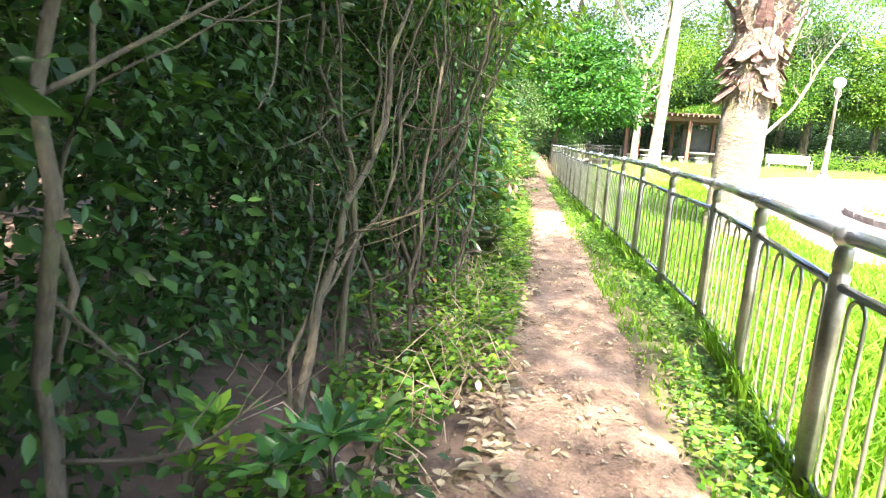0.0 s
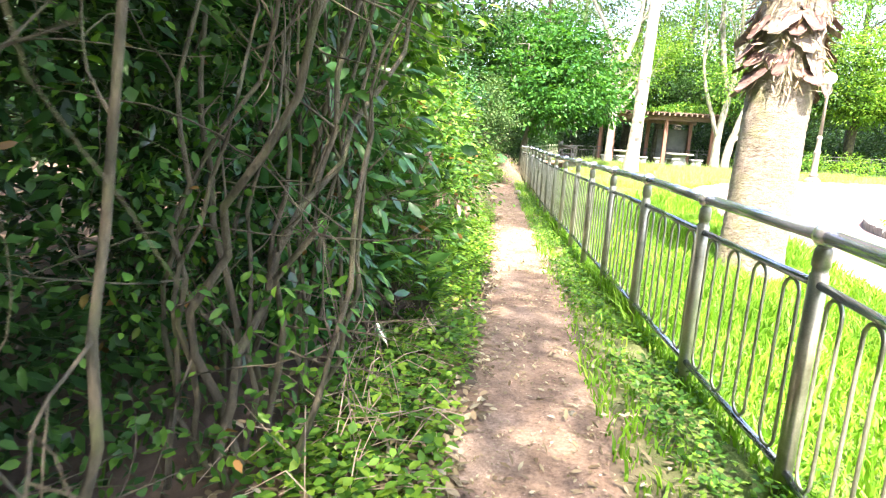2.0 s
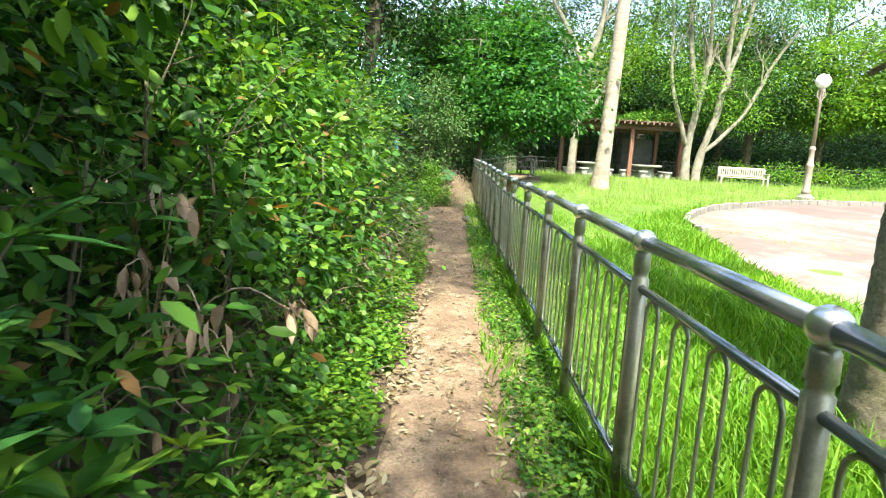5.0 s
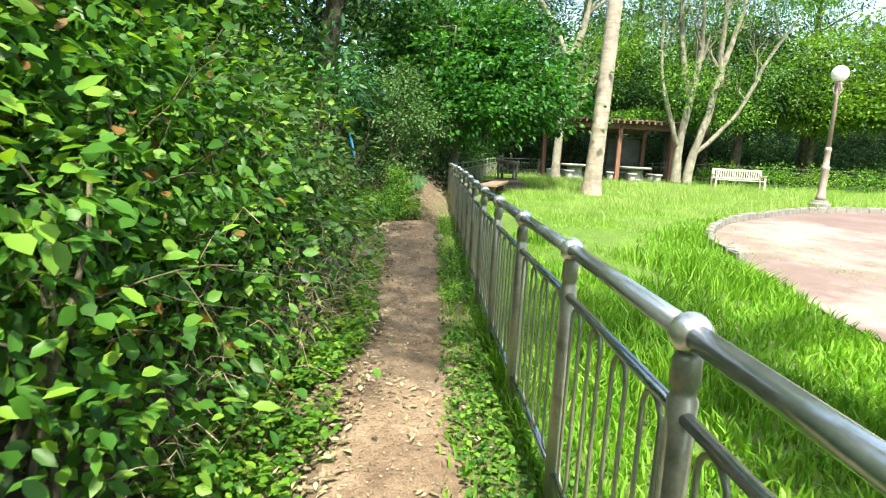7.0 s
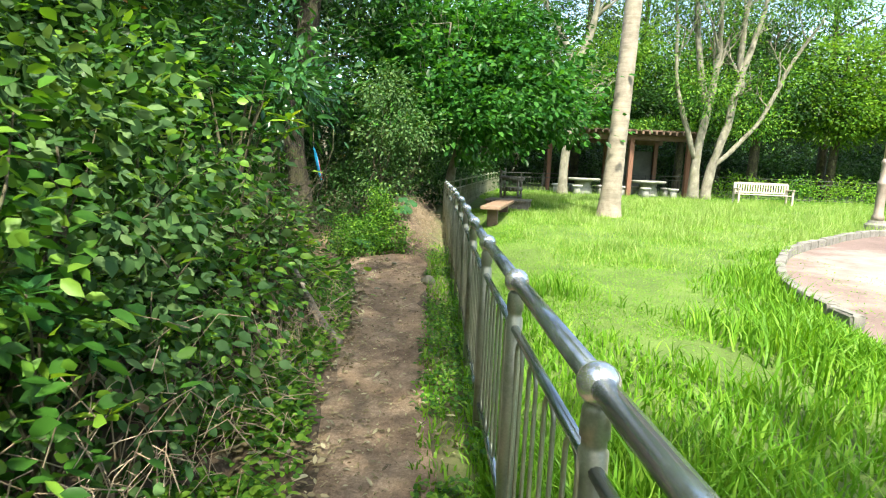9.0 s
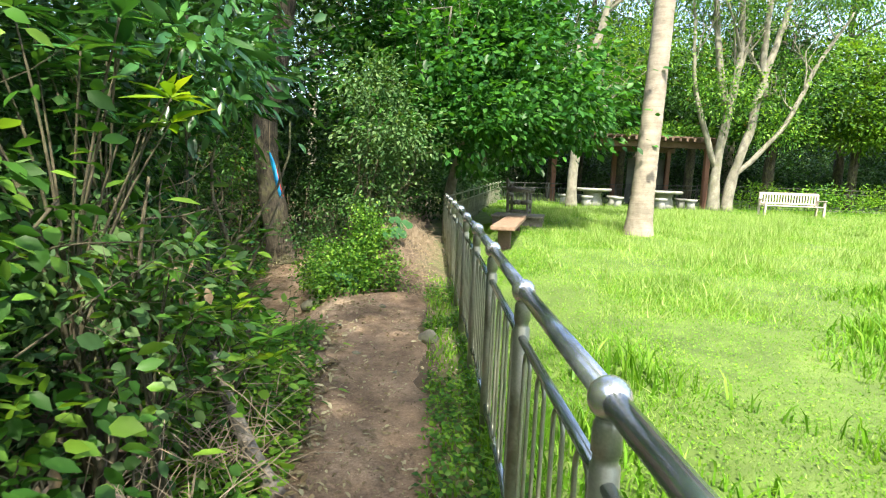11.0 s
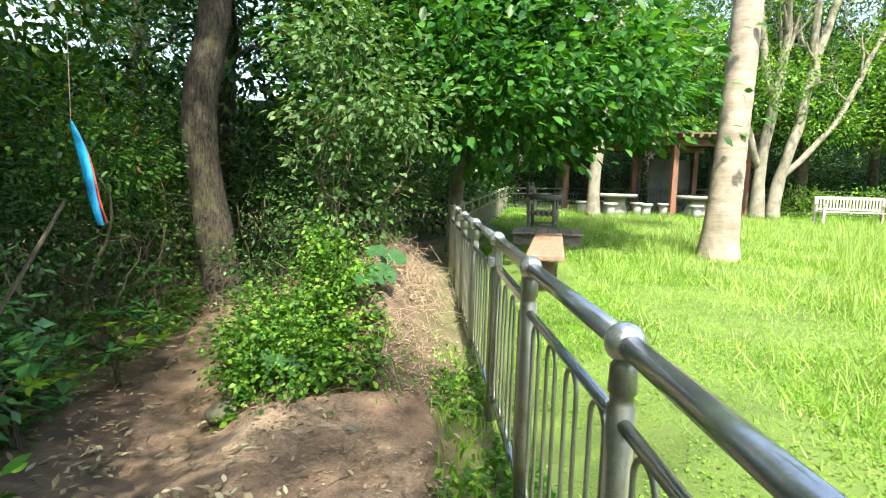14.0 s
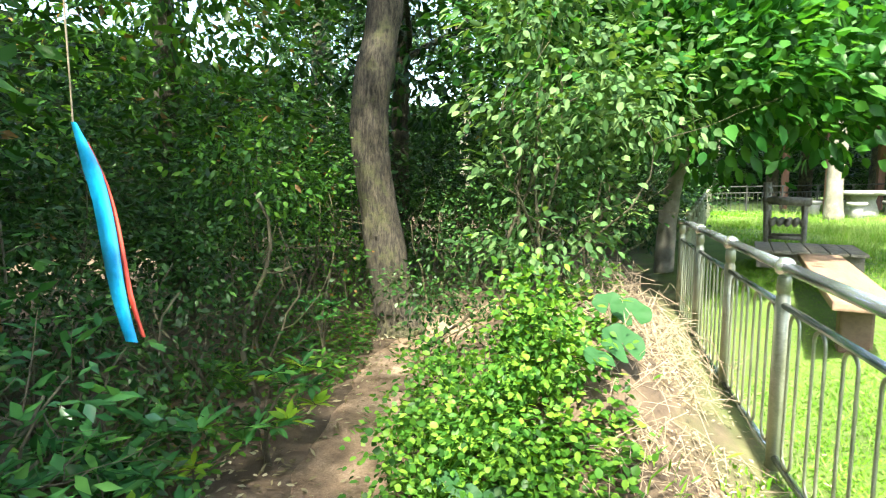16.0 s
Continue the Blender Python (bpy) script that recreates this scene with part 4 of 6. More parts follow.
shrub((-1.05, 17.6), "broad-leaved young tree with whorled glossy leaves", [(0, 0, 2.4, 0.25, 0.4, 0.022), (0.1, 0.2, 1.6, 0.4, 0.5, 0.015), (-0.1, 0.1, 2.8, -0.1, 0.2, 0.02)], [((0.2, -0.9, 2.35), (0.7, 0.8, 0.4)), ((-0.2, 0.1, 2.9), (0.9, 1.0, 0.6)), ((-0.5, -0.6, 1.9), (0.4, 0.6, 0.5))], L_GLOSSY, 68, leaf=(0.17, 0.06), density=34.0, name="young_tree", twigs=False)
shrub((-0.45, 17.2), "low leafy seedlings at the fork", stem_set(R, 4, 0.5, 0.3, (0.005, 0.009)), [((0, 0, 0.25), (0.35, 0.6, 0.25)), ((-0.5, 0.5, 0.3), (0.4, 0.6, 0.35))], L_VINE, 69, leaf=(0.1, 0.055), density=48.0, per=9, twigs=False)


def rosette_shrub(at, heads, label, leafmat, seed, leaf=(0.15, 0.045), stem_r=0.009, lime=0):
    """An evergreen whose long leaves stand in whorls at the stem ends. heads: (dx, dy, z)."""
    rng = np.random.default_rng(seed)
    x, y = at
    o = (x, y, float(gz(x, y)))
    th = thing("rhododendron", o, label, "shrub", "whorl-leaved shrubs")
    for k, (dx, dy, z) in enumerate(heads):
        bm = tube(bmesh.new(), curve_pts([(0.01 * k, 0, -0.04), (dx * 0.12, dy * 0.12, z * 0.5), (dx * 0.5, dy * 0.5, z * 0.78), (dx, dy, z)], 4), [stem_r * (1.2 - 0.06 * i) for i in range(13)], 6)
        part("stem", bm, M_STEM, th, "", True)
        n = 10
        a = np.arange(n) * 2.4 + rng.uniform(0, 6)
        tilt = rng.uniform(-0.15, 0.75, n)
        al = np.stack([np.cos(a), np.sin(a), tilt], 1)
        p = np.array([dx, dy, z]) + al * 0.012
        v, f = leaf_arrays(p, al, rng, leaf[0], leaf[1], True, 2.5, 0.3)
        np_mesh("leaf_whorl", v, f, L_LIME if k < lime else leafmat, th)
    return th


def heads(rng, n, rx, ry, z0, z1):
    return [(rng.uniform(-rx, rx), rng.uniform(-ry, ry), rng.uniform(z0, z1)) for _ in range(n)]


rosette_shrub((-0.3, 6.55), heads(R, 13, 0.26, 0.42, 0.2, 0.7), "low glossy shrub with whorls of long leaves at the hedge foot", L_VINE, 720, (0.19, 0.05), 0.006)
rosette_shrub((-0.55, 6.75), [(0.1, -0.1, 0.5), (0.2, 0.25, 0.42), (-0.1, 0.1, 0.65), (0.25, 0.0, 0.3), (-0.2, -0.2, 0.75)] + heads(R, 7, 0.3, 0.4, 0.2, 0.9), "low shrub with whorls of long leaves by the path", L_VINE, 701)
rosette_shrub((-0.8, 15.35), [(0.48, -0.02, 1.95), (0.42, 0.1, 1.85), (0.2, -0.2, 2.1), (0.1, 0.3, 2.2), (-0.2, 0, 2.3)] + heads(R, 8, 0.4, 0.5, 1.7, 2.4), "tall shrub with whorled leaves and lime-green young tips", L_GLOSSY, 702, (0.19, 0.06), 0.009, 2)
rosette_shrub((-0.55, 12.55), [(0.25, 0.0, 0.72), (0.15, 0.1, 0.95), (-0.1, 0.2, 1.2)] + heads(R, 4, 0.25, 0.4, 0.5, 1.3), "hedge shrub with yellow-green leaf whorls", L_GLOSSY, 703, (0.14, 0.05), 0.008, 1)
rosette_shrub((-0.48, 15.75), heads(R, 9, 0.22, 0.35, 0.3, 0.8), "bright young evergreen with whorled leaves", L_VINE, 715, (0.12, 0.05), 0.006, 2)
shrub((-0.05, 20.8), "bright young hop leaves over the mound", [], [((0.02, 0.15, 0.5), (0.3, 0.38, 0.32)), ((0.15, -0.4, 0.1), (0.3, 0.35, 0.15)), ((-0.05, 0.2, 0.8), (0.16, 0.2, 0.16))], L_BRIGHT, 716, leaf=(0.05, 0.038), density=60.0, per=5)
rosette_shrub((-1.98, 19.9), heads(R, 8, 0.28, 0.3, 0.25, 0.6), "dark whorled-leaf undergrowth beside the side path", L_GLOSSY, 717, (0.17, 0.055), 0.006, 2)
rosette_shrub((-2.05, 21.3), heads(R, 8, 0.3, 0.4, 0.25, 0.7), "dark whorled-leaf undergrowth beside the side path", L_GLOSSY, 718, (0.17, 0.055), 0.006, 2)
rosette_shrub((-0.62, 16.75), heads(R, 9, 0.3, 0.4, 0.35, 1.0), "bushy young evergreen with whorled leaves at the bend", L_VINE, 704, (0.15, 0.055), 0.008, 1)
rosette_shrub((-0.85, 17.6), heads(R, 7, 0.35, 0.4, 0.3, 0.8), "young evergreen with whorled leaves beside the fork", L_VINE, 705, (0.14, 0.05), 0.008)
rosette_shrub((-1.35, 18.75), heads(R, 6, 0.25, 0.3, 0.35, 0.8), "evergreen with shiny whorled leaves in the shade", L_GLOSSY, 706, (0.17, 0.055))
rosette_shrub((-2.2, 19.55), heads(R, 6, 0.25, 0.3, 0.3, 0.75), "evergreen with shiny whorled leaves in the shade", L_GLOSSY, 707, (0.16, 0.05))
rosette_shrub((-2.2, 20.75), heads(R, 5, 0.2, 0.3, 0.15, 0.5), "small bright evergreen seedlings beside the side path", L_VINE, 708, (0.14, 0.045), 0.006, 2)
rosette_shrub((-2.45, 21.9), heads(R, 6, 0.25, 0.35, 0.15, 0.6), "small bright evergreen seedlings beside the side path", L_VINE, 709, (0.15, 0.05), 0.006, 1)
rosette_shrub((-2.5, 23.2), heads(R, 6, 0.25, 0.35, 0.2, 0.9), "evergreen with whorled leaves near the oak", L_GLOSSY, 710, (0.15, 0.05))
rosette_shrub((-1.1, 16.2), heads(R, 9, 0.45, 0.6, 2.0, 2.7), "tall whorl-leaved evergreen leaning out at the bend", L_GLOSSY, 711, (0.2, 0.065), 0.009, 1)
shrub((-2.75, 22.4), "thin grey sapling with a forked stem", [(0, 0, 2.0, -0.1, 0.1, 0.028), (0.05, 0.02, 1.2, 0.35, 0.1, 0.016)], [((-0.1, 0.1, 2.1), (0.7, 0.6, 0.4))], L_HEDGE, 712, density=36.0, name="sapling")
shrub((-0.95, 17.1), "young tree with pale green forking stems", [(0, 0, 2.2, 0.55, 0.5, 0.018), (-0.05, 0.05, 2.6, -0.15, 0.3, 0.016), (0.02, -0.05, 1.9, -0.3, -0.1, 0.012)], [], L_GLOSSY, 713, name="young_tree", twigs=False)


rosette_shrub((-0.62, 6.85), [(0.2, 0.1, 1.15), (0.28, -0.1, 0.95), (0.1, 0.25, 1.3), (0.3, 0.3, 0.85)] + heads(R, 12, 0.35, 0.5, 0.6, 1.5), "large glossy laurel with long dark leaves beside the path", L_GLOSSY, 730, (0.17, 0.052), 0.008)
rosette_shrub((-0.32, 7.0), heads(R, 11, 0.2, 0.35, 0.35, 0.85), "broad whorl-leaved seedlings at the hedge foot", L_VINE, 731, (0.17, 0.055), 0.006)
rosette_shrub((-0.3, 8.0), heads(R, 9, 0.2, 0.4, 0.2, 0.65), "bright whorl-leaved seedlings at the hedge foot", L_VINE, 732, (0.13, 0.045), 0.006, 1)
rosette_shrub((-0.35, 16.1), heads(R, 8, 0.22, 0.3, 0.4, 0.85), "young evergreen with bright leaf whorls at the bend", L_VINE, 733, (0.16, 0.055), 0.006, 3)
rosette_shrub((-0.42, 15.3), heads(R, 11, 0.2, 0.3, 0.8, 1.25), "shiny-leaved evergreen at the bend of the hedge", L_VINE, 734, (0.1, 0.05), 0.007)
rosette_shrub((-2.35, 20.35), heads(R, 8, 0.3, 0.35, 0.3, 0.62), "low evergreen with big drooping leaf whorls", L_GLOSSY, 735, (0.24, 0.08), 0.008)
rosette_shrub((-2.5, 22.8), heads(R, 7, 0.25, 0.3, 0.12, 0.3), "bright seedlings at the edge of the side path", L_VINE, 736, (0.14, 0.05), 0.005, 2)
rosette_shrub((-0.85, 3.35), heads(R, 5, 0.2, 0.25, 0.2, 0.5), "shade-grown seedlings among bare stems", L_VINE, 737, (0.1, 0.04), 0.005, 1)
rosette_shrub((-0.62, 1.9), heads(R, 7, 0.2, 0.3, 0.15, 0.4), "shade-grown seedlings with long green leaves", L_GLOSSY, 738, (0.15, 0.045), 0.005)
rosette_shrub((-0.95, 1.5), heads(R, 6, 0.2, 0.2, 0.3, 0.75), "small green evergreen in the thicket", L_VINE, 739, (0.09, 0.04), 0.005, 1)


def butterbur(at, big, label):
    """Round soft leaves, each a shallow notched dish on its own stalk. big: (dx, dy, z, radius, turn)."""
    rng = np.random.default_rng(19)
    x, y = at
    th = thing("butterbur", (x, y, float(gz(x, y))), label, "plant")
    for dx, dy, z, r, a in big:
        part("stalk", tube(bmesh.new(), curve_pts([(0, 0, -0.04), (dx * 0.4, dy * 0.4, z * 0.6), (dx, dy, z)], 5), 0.006, 6), M_STEM, th, "", True)
        bm = bmesh.new()
        rings = []
        for k in range(1, 5):
            t = k / 4
            ring = []
            for j in range(25):
                w = 0.2 + (2 * math.pi - 0.4) * j / 24
                rr = r * t * (1 + 0.02 * math.sin(7 * w) * t)
                ring.append(bm.verts.new((rr * math.cos(w), rr * math.sin(w), 0.16 * r * t * t * (1 + 0.5 * math.sin(5 * w)) - 0.1 * r * t)))
            rings.append(ring)
        mid = bm.verts.new((0, 0, 0))
        for j in range(24):
            bm.faces.new((mid, rings[0][j], rings[0][j + 1]))
            for p, q in zip(rings, rings[1:]):
                bm.faces.new((p[j], q[j], q[j + 1], p[j + 1]))
        bmesh.ops.transform(bm, matrix=Matrix.Translation((dx, dy, z)) @ Matrix.Rotation(a, 4, "Z") @ Matrix.Rotation(0.55 + rng.uniform(-0.15, 0.15), 4, "Y"), verts=bm.verts)
        part("leaf", bm, L_SOFT, th, "", True)


butterbur((0.34, 21.15), [(0.12, 0.35, 0.22, 0.125, -1.3), (0.05, -0.1, 0.14, 0.13, -1.0), (-0.02, 0.2, 0.3, 0.1, -1.6), (-0.08, -0.35, 0.12, 0.09, -0.6)], "butterbur with large soft round leaves on the mound")
butterbur((-0.3, 20.25), [(0.0, -0.1, 0.2, 0.08, -1.5), (0.14, -0.05, 0.16, 0.09, -1.2), (-0.12, 0.0, 0.22, 0.07, -2.0)], "small butterbur at the foot of the mound")


def hanging_leaves(at, n, spread, label, seed, leaf=(0.13, 0.045)):
    """A dead spray: thin twigs with dry leaves hanging down."""
    rng = np.random.default_rng(seed)
    th = thing("dead_branch", at, label, "branch")
    ends = []
    for _ in range(max(3, n // 7)):
        e = rng.normal(0, 1, 3) * np.array(spread)
        part("twig", tube(bmesh.new(), curve_pts([(-0.25, 0, -spread[2]), tuple(e * 0.5 + np.array([-0.08, 0, 0.05])), tuple(e)], 4), 0.004, 5), M_TWIG, th)
        ends.append(e)
    p = np.array(ends)[rng.integers(0, len(ends), n)] + rng.normal(0, 0.05, (n, 3))
    al = rng.normal(0, 0.3, (n, 3)) + np.array([0, 0, -1])
    for k in range(n):
        v, f = leaf_arrays(p[k:k + 1], al[k:k + 1], rng, leaf[0], leaf[1], True, 0.1, 0.5)
        np_mesh("dry_leaf", v, f, M_DEADLEAF, th)


hanging_leaves((-0.42, 8.1, 1.0), 46, (0.14, 0.25, 0.3), "spray of dead brown leaves hanging in the hedge", 721)
hanging_leaves((-0.52, 7.75, 0.75), 34, (0.12, 0.2, 0.28), "long dead leaves hanging down in the hedge", 725, (0.15, 0.04))
hanging_leaves((-0.5, 15.9, 1.15), 16, (0.08, 0.1, 0.12), "cluster of pale dead leaves hanging in the bush", 722)
hanging_leaves((-0.38, 12.9, 1.0), 14, (0.08, 0.2, 0.2), "few dead brown leaves hanging in the hedge", 723, (0.1, 0.04))
hanging_leaves((-0.28, 14.5, 0.7), 16, (0.08, 0.25, 0.2), "few dead brown leaves hanging in the hedge", 724, (0.1, 0.04))

# the overgrown mound at the fork
shrub((-0.15, 20.75), "mound of bright green creepers at the fork", [], [((-0.05, 0.0, 0.12), (0.42, 0.5, 0.3)), ((-0.42, -0.05, -0.08), (0.34, 0.5, 0.28)), ((-0.55, 0.65, 0.0), (0.3, 0.6, 0.34)), ((0.1, 0.2, 0.45), (0.28, 0.34, 0.3)), ((0.05, 0.28, 0.75), (0.16, 0.2, 0.2)), ((0.3, -0.3, -0.02), (0.28, 0.45, 0.18)), ((0.3, 0.45, 0.25), (0.24, 0.35, 0.22)), ((-0.1, -0.55, -0.08), (0.45, 0.3, 0.16))], L_VINE, 71, leaf=(0.046, 0.035), density=200.0, per=17, clump=0.085)
shrub((-0.1, 22.2), "grey-green vine-covered shrub behind the mound", stem_set(R, 6, 2.0, 0.3), [((0, 0, 1.0), (0.5, 0.55, 0.7)), ((0.1, -0.1, 1.9), (0.62, 0.7, 0.6)), ((-0.1, 0.1, 2.6), (0.65, 0.7, 0.5)), ((0.7, -0.2, 1.8), (0.5, 0.5, 0.42))], L_GREY, 72, leaf=(0.085, 0.045), density=48.0, per=20, clump=0.15)
for i, (x, y, h, mt) in enumerate([(-2.25, 19.3, 0.9, L_GLOSSY), (-2.6, 20.4, 1.0, L_WOOD_SHADE), (-2.9, 21.6, 1.3, L_WOOD_SHADE), (-3.2, 22.9, 1.7, L_WOOD_SHADE), (-3.1, 24.2, 2.0, L_HEDGE), (-1.85, 18.3, 0.8, L_GLOSSY), (-4.4, 22.0, 2.2, L_WOOD_SHADE), (-4.2, 24.6, 2.6, L_HEDGE), (-2.2, 26.3, 1.5, L_WOOD_SHADE), (-3.4, 26.2, 2.4, L_HEDGE), (-3.3, 19.6, 1.3, L_HEDGE), (-3.8, 20.8, 1.8, L_WOOD_SHADE), (-1.2, 23.9, 0.8, L_WOOD_SHADE), (-2.9, 18.3, 1.6, L_WOOD_SHADE), (-2.0, 28.2, 2.2, L_WOOD_SHADE), (0.3, 24.6, 1.3, L_WOOD_SHADE), (-0.9, 25.4, 1.6, L_WOOD_SHADE), (-0.6, 27.5, 1.9, L_WOOD_SHADE)]):
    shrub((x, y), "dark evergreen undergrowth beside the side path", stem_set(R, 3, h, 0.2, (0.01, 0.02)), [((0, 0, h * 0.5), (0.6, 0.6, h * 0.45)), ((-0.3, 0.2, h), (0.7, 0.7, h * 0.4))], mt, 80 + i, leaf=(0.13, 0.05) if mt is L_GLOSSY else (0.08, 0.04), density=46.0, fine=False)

# ---- woods that close the place ----
def thicket(name, blobs, leafmat, seed, leaf, density, label, per=16, clump=0.3, fine=False):
    """Dense growth that nobody could count."""
    rng = np.random.default_rng(seed)
    p, out = clump_cloud(rng, [((x, y, z + float(gz(x, y))), r) for (x, y, z), r in blobs], per, clump, density, 0.8)
    keep = (p[:, 0] < -0.95) | (p[:, 1] > 19.0)  # clear of the path
    p, out = p[keep], out[keep]
    v, f = leaf_arrays(p, out, rng, leaf[0], leaf[1], fine)
    return tagged(np_mesh(name, v, f, leafmat), label, "undergrowth", kind="stuff")


# Deep gaps filled with leaves whose dark colour carries the shade.
thicket("undergrowth", [((-1.75, -2.5 + 1.1 * k, 0.7), (0.55, 0.9, 0.8)) for k in range(19)], L_WOOD_SHADE, 501, (0.095, 0.045), 62.0, "dark undergrowth deep in the hedge")
thicket("undergrowth", [((-1.7, -2.5 + 1.1 * k, 2.2), (0.65, 0.9, 0.95)) for k in range(19)], L_WOOD_SHADE, 502, (0.095, 0.045), 66.0, "dark leaves deep in the hedge")
# Thickened into a leaf roof that keeps skylight out of the hedge.
thicket("undergrowth", [((-2.4, -2.5 + 1.6 * k, 3.5), (1.2, 1.2, 0.8)) for k in range(12)], L_HEDGE, 503, (0.15, 0.075), 48.0, "leafy top of the thicket behind the hedge")
thicket("undergrowth", [((-5.2, 19.5 + 1.6 * k, 1.4), (0.9, 1.2, 1.5)) for k in range(6)] + [((-4.6 + 1.5 * k, 29.5 + 0.3 * k, 1.5), (1.1, 1.0, 1.6)) for k in range(5)], L_WOOD_SHADE, 504, (0.12, 0.055), 26.0, "dark evergreen undergrowth in the wood")
thicket("undergrowth", [((-2 + 2.2 * k, 50.0, 1.6), (1.6, 1.0, 2.2)) for k in range(17)], L_WOOD_SHADE, 505, (0.24, 0.1), 19.0, "dark undergrowth behind the railing")
thicket("undergrowth", [((-2 + 2.2 * k, 43.5 - 0.012 * (k - 4) ** 2, 4.9), (1.7, 2.4, 1.0)) for k in range(17)], L_WOOD_SHADE, 506, (0.26, 0.11), 13.0, "dark leaves of the wood behind the railing")
thicket("undergrowth", [((-9 + 2.0 * k, 33.5, 2.0), (1.6, 1.0, 2.2)) for k in range(6)], L_WOOD_SHADE, 508, (0.2, 0.09), 14.0, "dark leaves deep in the wood")
thicket("undergrowth", [((-7.0, 17.5 + 2.0 * k, 2.2), (1.0, 1.5, 2.3)) for k in range(8)], L_WOOD_SHADE, 509, (0.18, 0.08), 14.0, "dark leaves deep in the wood")
thicket("undergrowth", [((1.2 + 0.55 * k, 30.0 + 2.0 * k, 0.7), (0.7, 1.2, 0.8)) for k in range(4)], L_WOOD_SHADE, 507, (0.12, 0.06), 30.0, "dark bushes outside the railing")

WOODS = [(-3.6, 1.0, 5.5, L_WOOD_SHADE), (-3.4, 4.6, 5.8, L_WOOD_SHADE), (-3.5, 8.0, 5.0, L_WOOD_SHADE), (-3.4, 11.4, 4.6, L_HEDGE), (-3.6, 14.6, 5.0, L_WOOD_SHADE), (-4.8, 18.4, 6.0, L_WOOD_SHADE), (-7.5, 6, 8, L_WOOD_SHADE), (-7.5, 13, 8, L_WOOD_SHADE),
         (-7.0, 21, 8.5, L_HEDGE), (-7.5, 27, 9, L_HEDGE), (-4.0, 30, 8, L_WOOD_SHADE), (-1.0, 32, 6.0, L_WOOD_SHADE), (-1.5, 37, 9, L_HEDGE), (-9, 36, 10, L_WOOD_SHADE), (-3.5, -3.0, 6, L_WOOD_SHADE), (-1.0, -6.5, 6, L_WOOD_SHADE), (2.5, -10, 7, L_WOOD_SHADE), (8, -12, 8, L_WOOD_SHADE), (15, -10, 8, L_WOOD_SHADE),
         (3.5, 43.5, 7.5, L_WOOD_SHADE), (7.5, 45, 8, L_HEDGE), (11.5, 45.5, 9.2, L_WOOD_SHADE), (15.5, 45.5, 9, L_HEDGE), (19.5, 44.5, 10, L_WOOD_SHADE), (23.5, 43.5, 9, L_BRIGHT), (27.5, 42, 10, L_BRIGHT), (32, 37, 10, L_BRIGHT), (35, 30, 10, L_BRIGHT), (35, 17, 9, L_WOOD_SHADE), (33, 6, 9, L_WOOD_SHADE), (26, -4, 9, L_WOOD_SHADE)]
# Unseen boughs added overhead to shade path and wood, leaving one sunny gap.
SHADE_BOUGHS = {14: [((1.8, 1.0, 4.6), (1.4, 1.7, 0.7)), ((1.8, 3.7, 4.7), (1.4, 1.7, 0.7)), ((1.7, 6.2, 4.8), (1.3, 1.5, 0.7)), ((3.6, 0.2, 4.6), (1.5, 1.6, 0.6))],
            0: [((4.1, -2.8, 4.9), (1.3, 1.6, 0.6)), ((4.1, -0.2, 4.9), (1.3, 1.6, 0.6))], 1: [((4.0, -1.4, 4.9), (1.3, 1.6, 0.6)), ((4.3, 0.55, 4.9), (0.9, 1.1, 0.6))],
            3: [((4.35, 0.2, 5.6), (0.9, 1.5, 0.5)), ((4.45, -1.75, 5.6), (0.85, 1.2, 0.5))], 4: [((4.4, -1.2, 5.8), (1.0, 1.7, 0.6)), ((4.4, 0.8, 6.0), (1.0, 1.4, 0.6))], 5: [((3.3, -0.9, 6.5), (1.1, 2.0, 0.6)), ((3.1, -3.2, 6.3), (1.2, 1.3, 0.6))],
            8: [((3.4, -1.5, 7.0), (1.6, 1.8, 0.7)), ((3.4, 1.5, 7.2), (1.6, 1.8, 0.7)), ((1.5, 0.0, 7.0), (1.6, 2.0, 0.7)), ((3.6, -4.5, 6.6), (1.5, 1.7, 0.7))]}
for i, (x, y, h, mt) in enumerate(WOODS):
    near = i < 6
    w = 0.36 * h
    over = SHADE_BOUGHS.get(i, [])
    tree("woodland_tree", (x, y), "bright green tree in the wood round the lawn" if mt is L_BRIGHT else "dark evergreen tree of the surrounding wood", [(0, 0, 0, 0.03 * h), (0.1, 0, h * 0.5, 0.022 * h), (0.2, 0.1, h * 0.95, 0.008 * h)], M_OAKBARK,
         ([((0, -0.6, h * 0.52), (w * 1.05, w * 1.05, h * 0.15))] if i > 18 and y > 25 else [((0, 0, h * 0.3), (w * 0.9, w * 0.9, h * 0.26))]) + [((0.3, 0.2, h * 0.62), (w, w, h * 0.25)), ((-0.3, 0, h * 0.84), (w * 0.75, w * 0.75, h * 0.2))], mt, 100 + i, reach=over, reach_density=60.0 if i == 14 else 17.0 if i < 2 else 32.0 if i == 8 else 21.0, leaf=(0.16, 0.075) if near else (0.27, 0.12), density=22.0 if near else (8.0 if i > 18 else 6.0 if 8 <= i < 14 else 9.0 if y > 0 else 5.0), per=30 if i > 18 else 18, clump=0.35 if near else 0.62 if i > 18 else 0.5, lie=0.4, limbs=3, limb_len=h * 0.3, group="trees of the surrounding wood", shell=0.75)
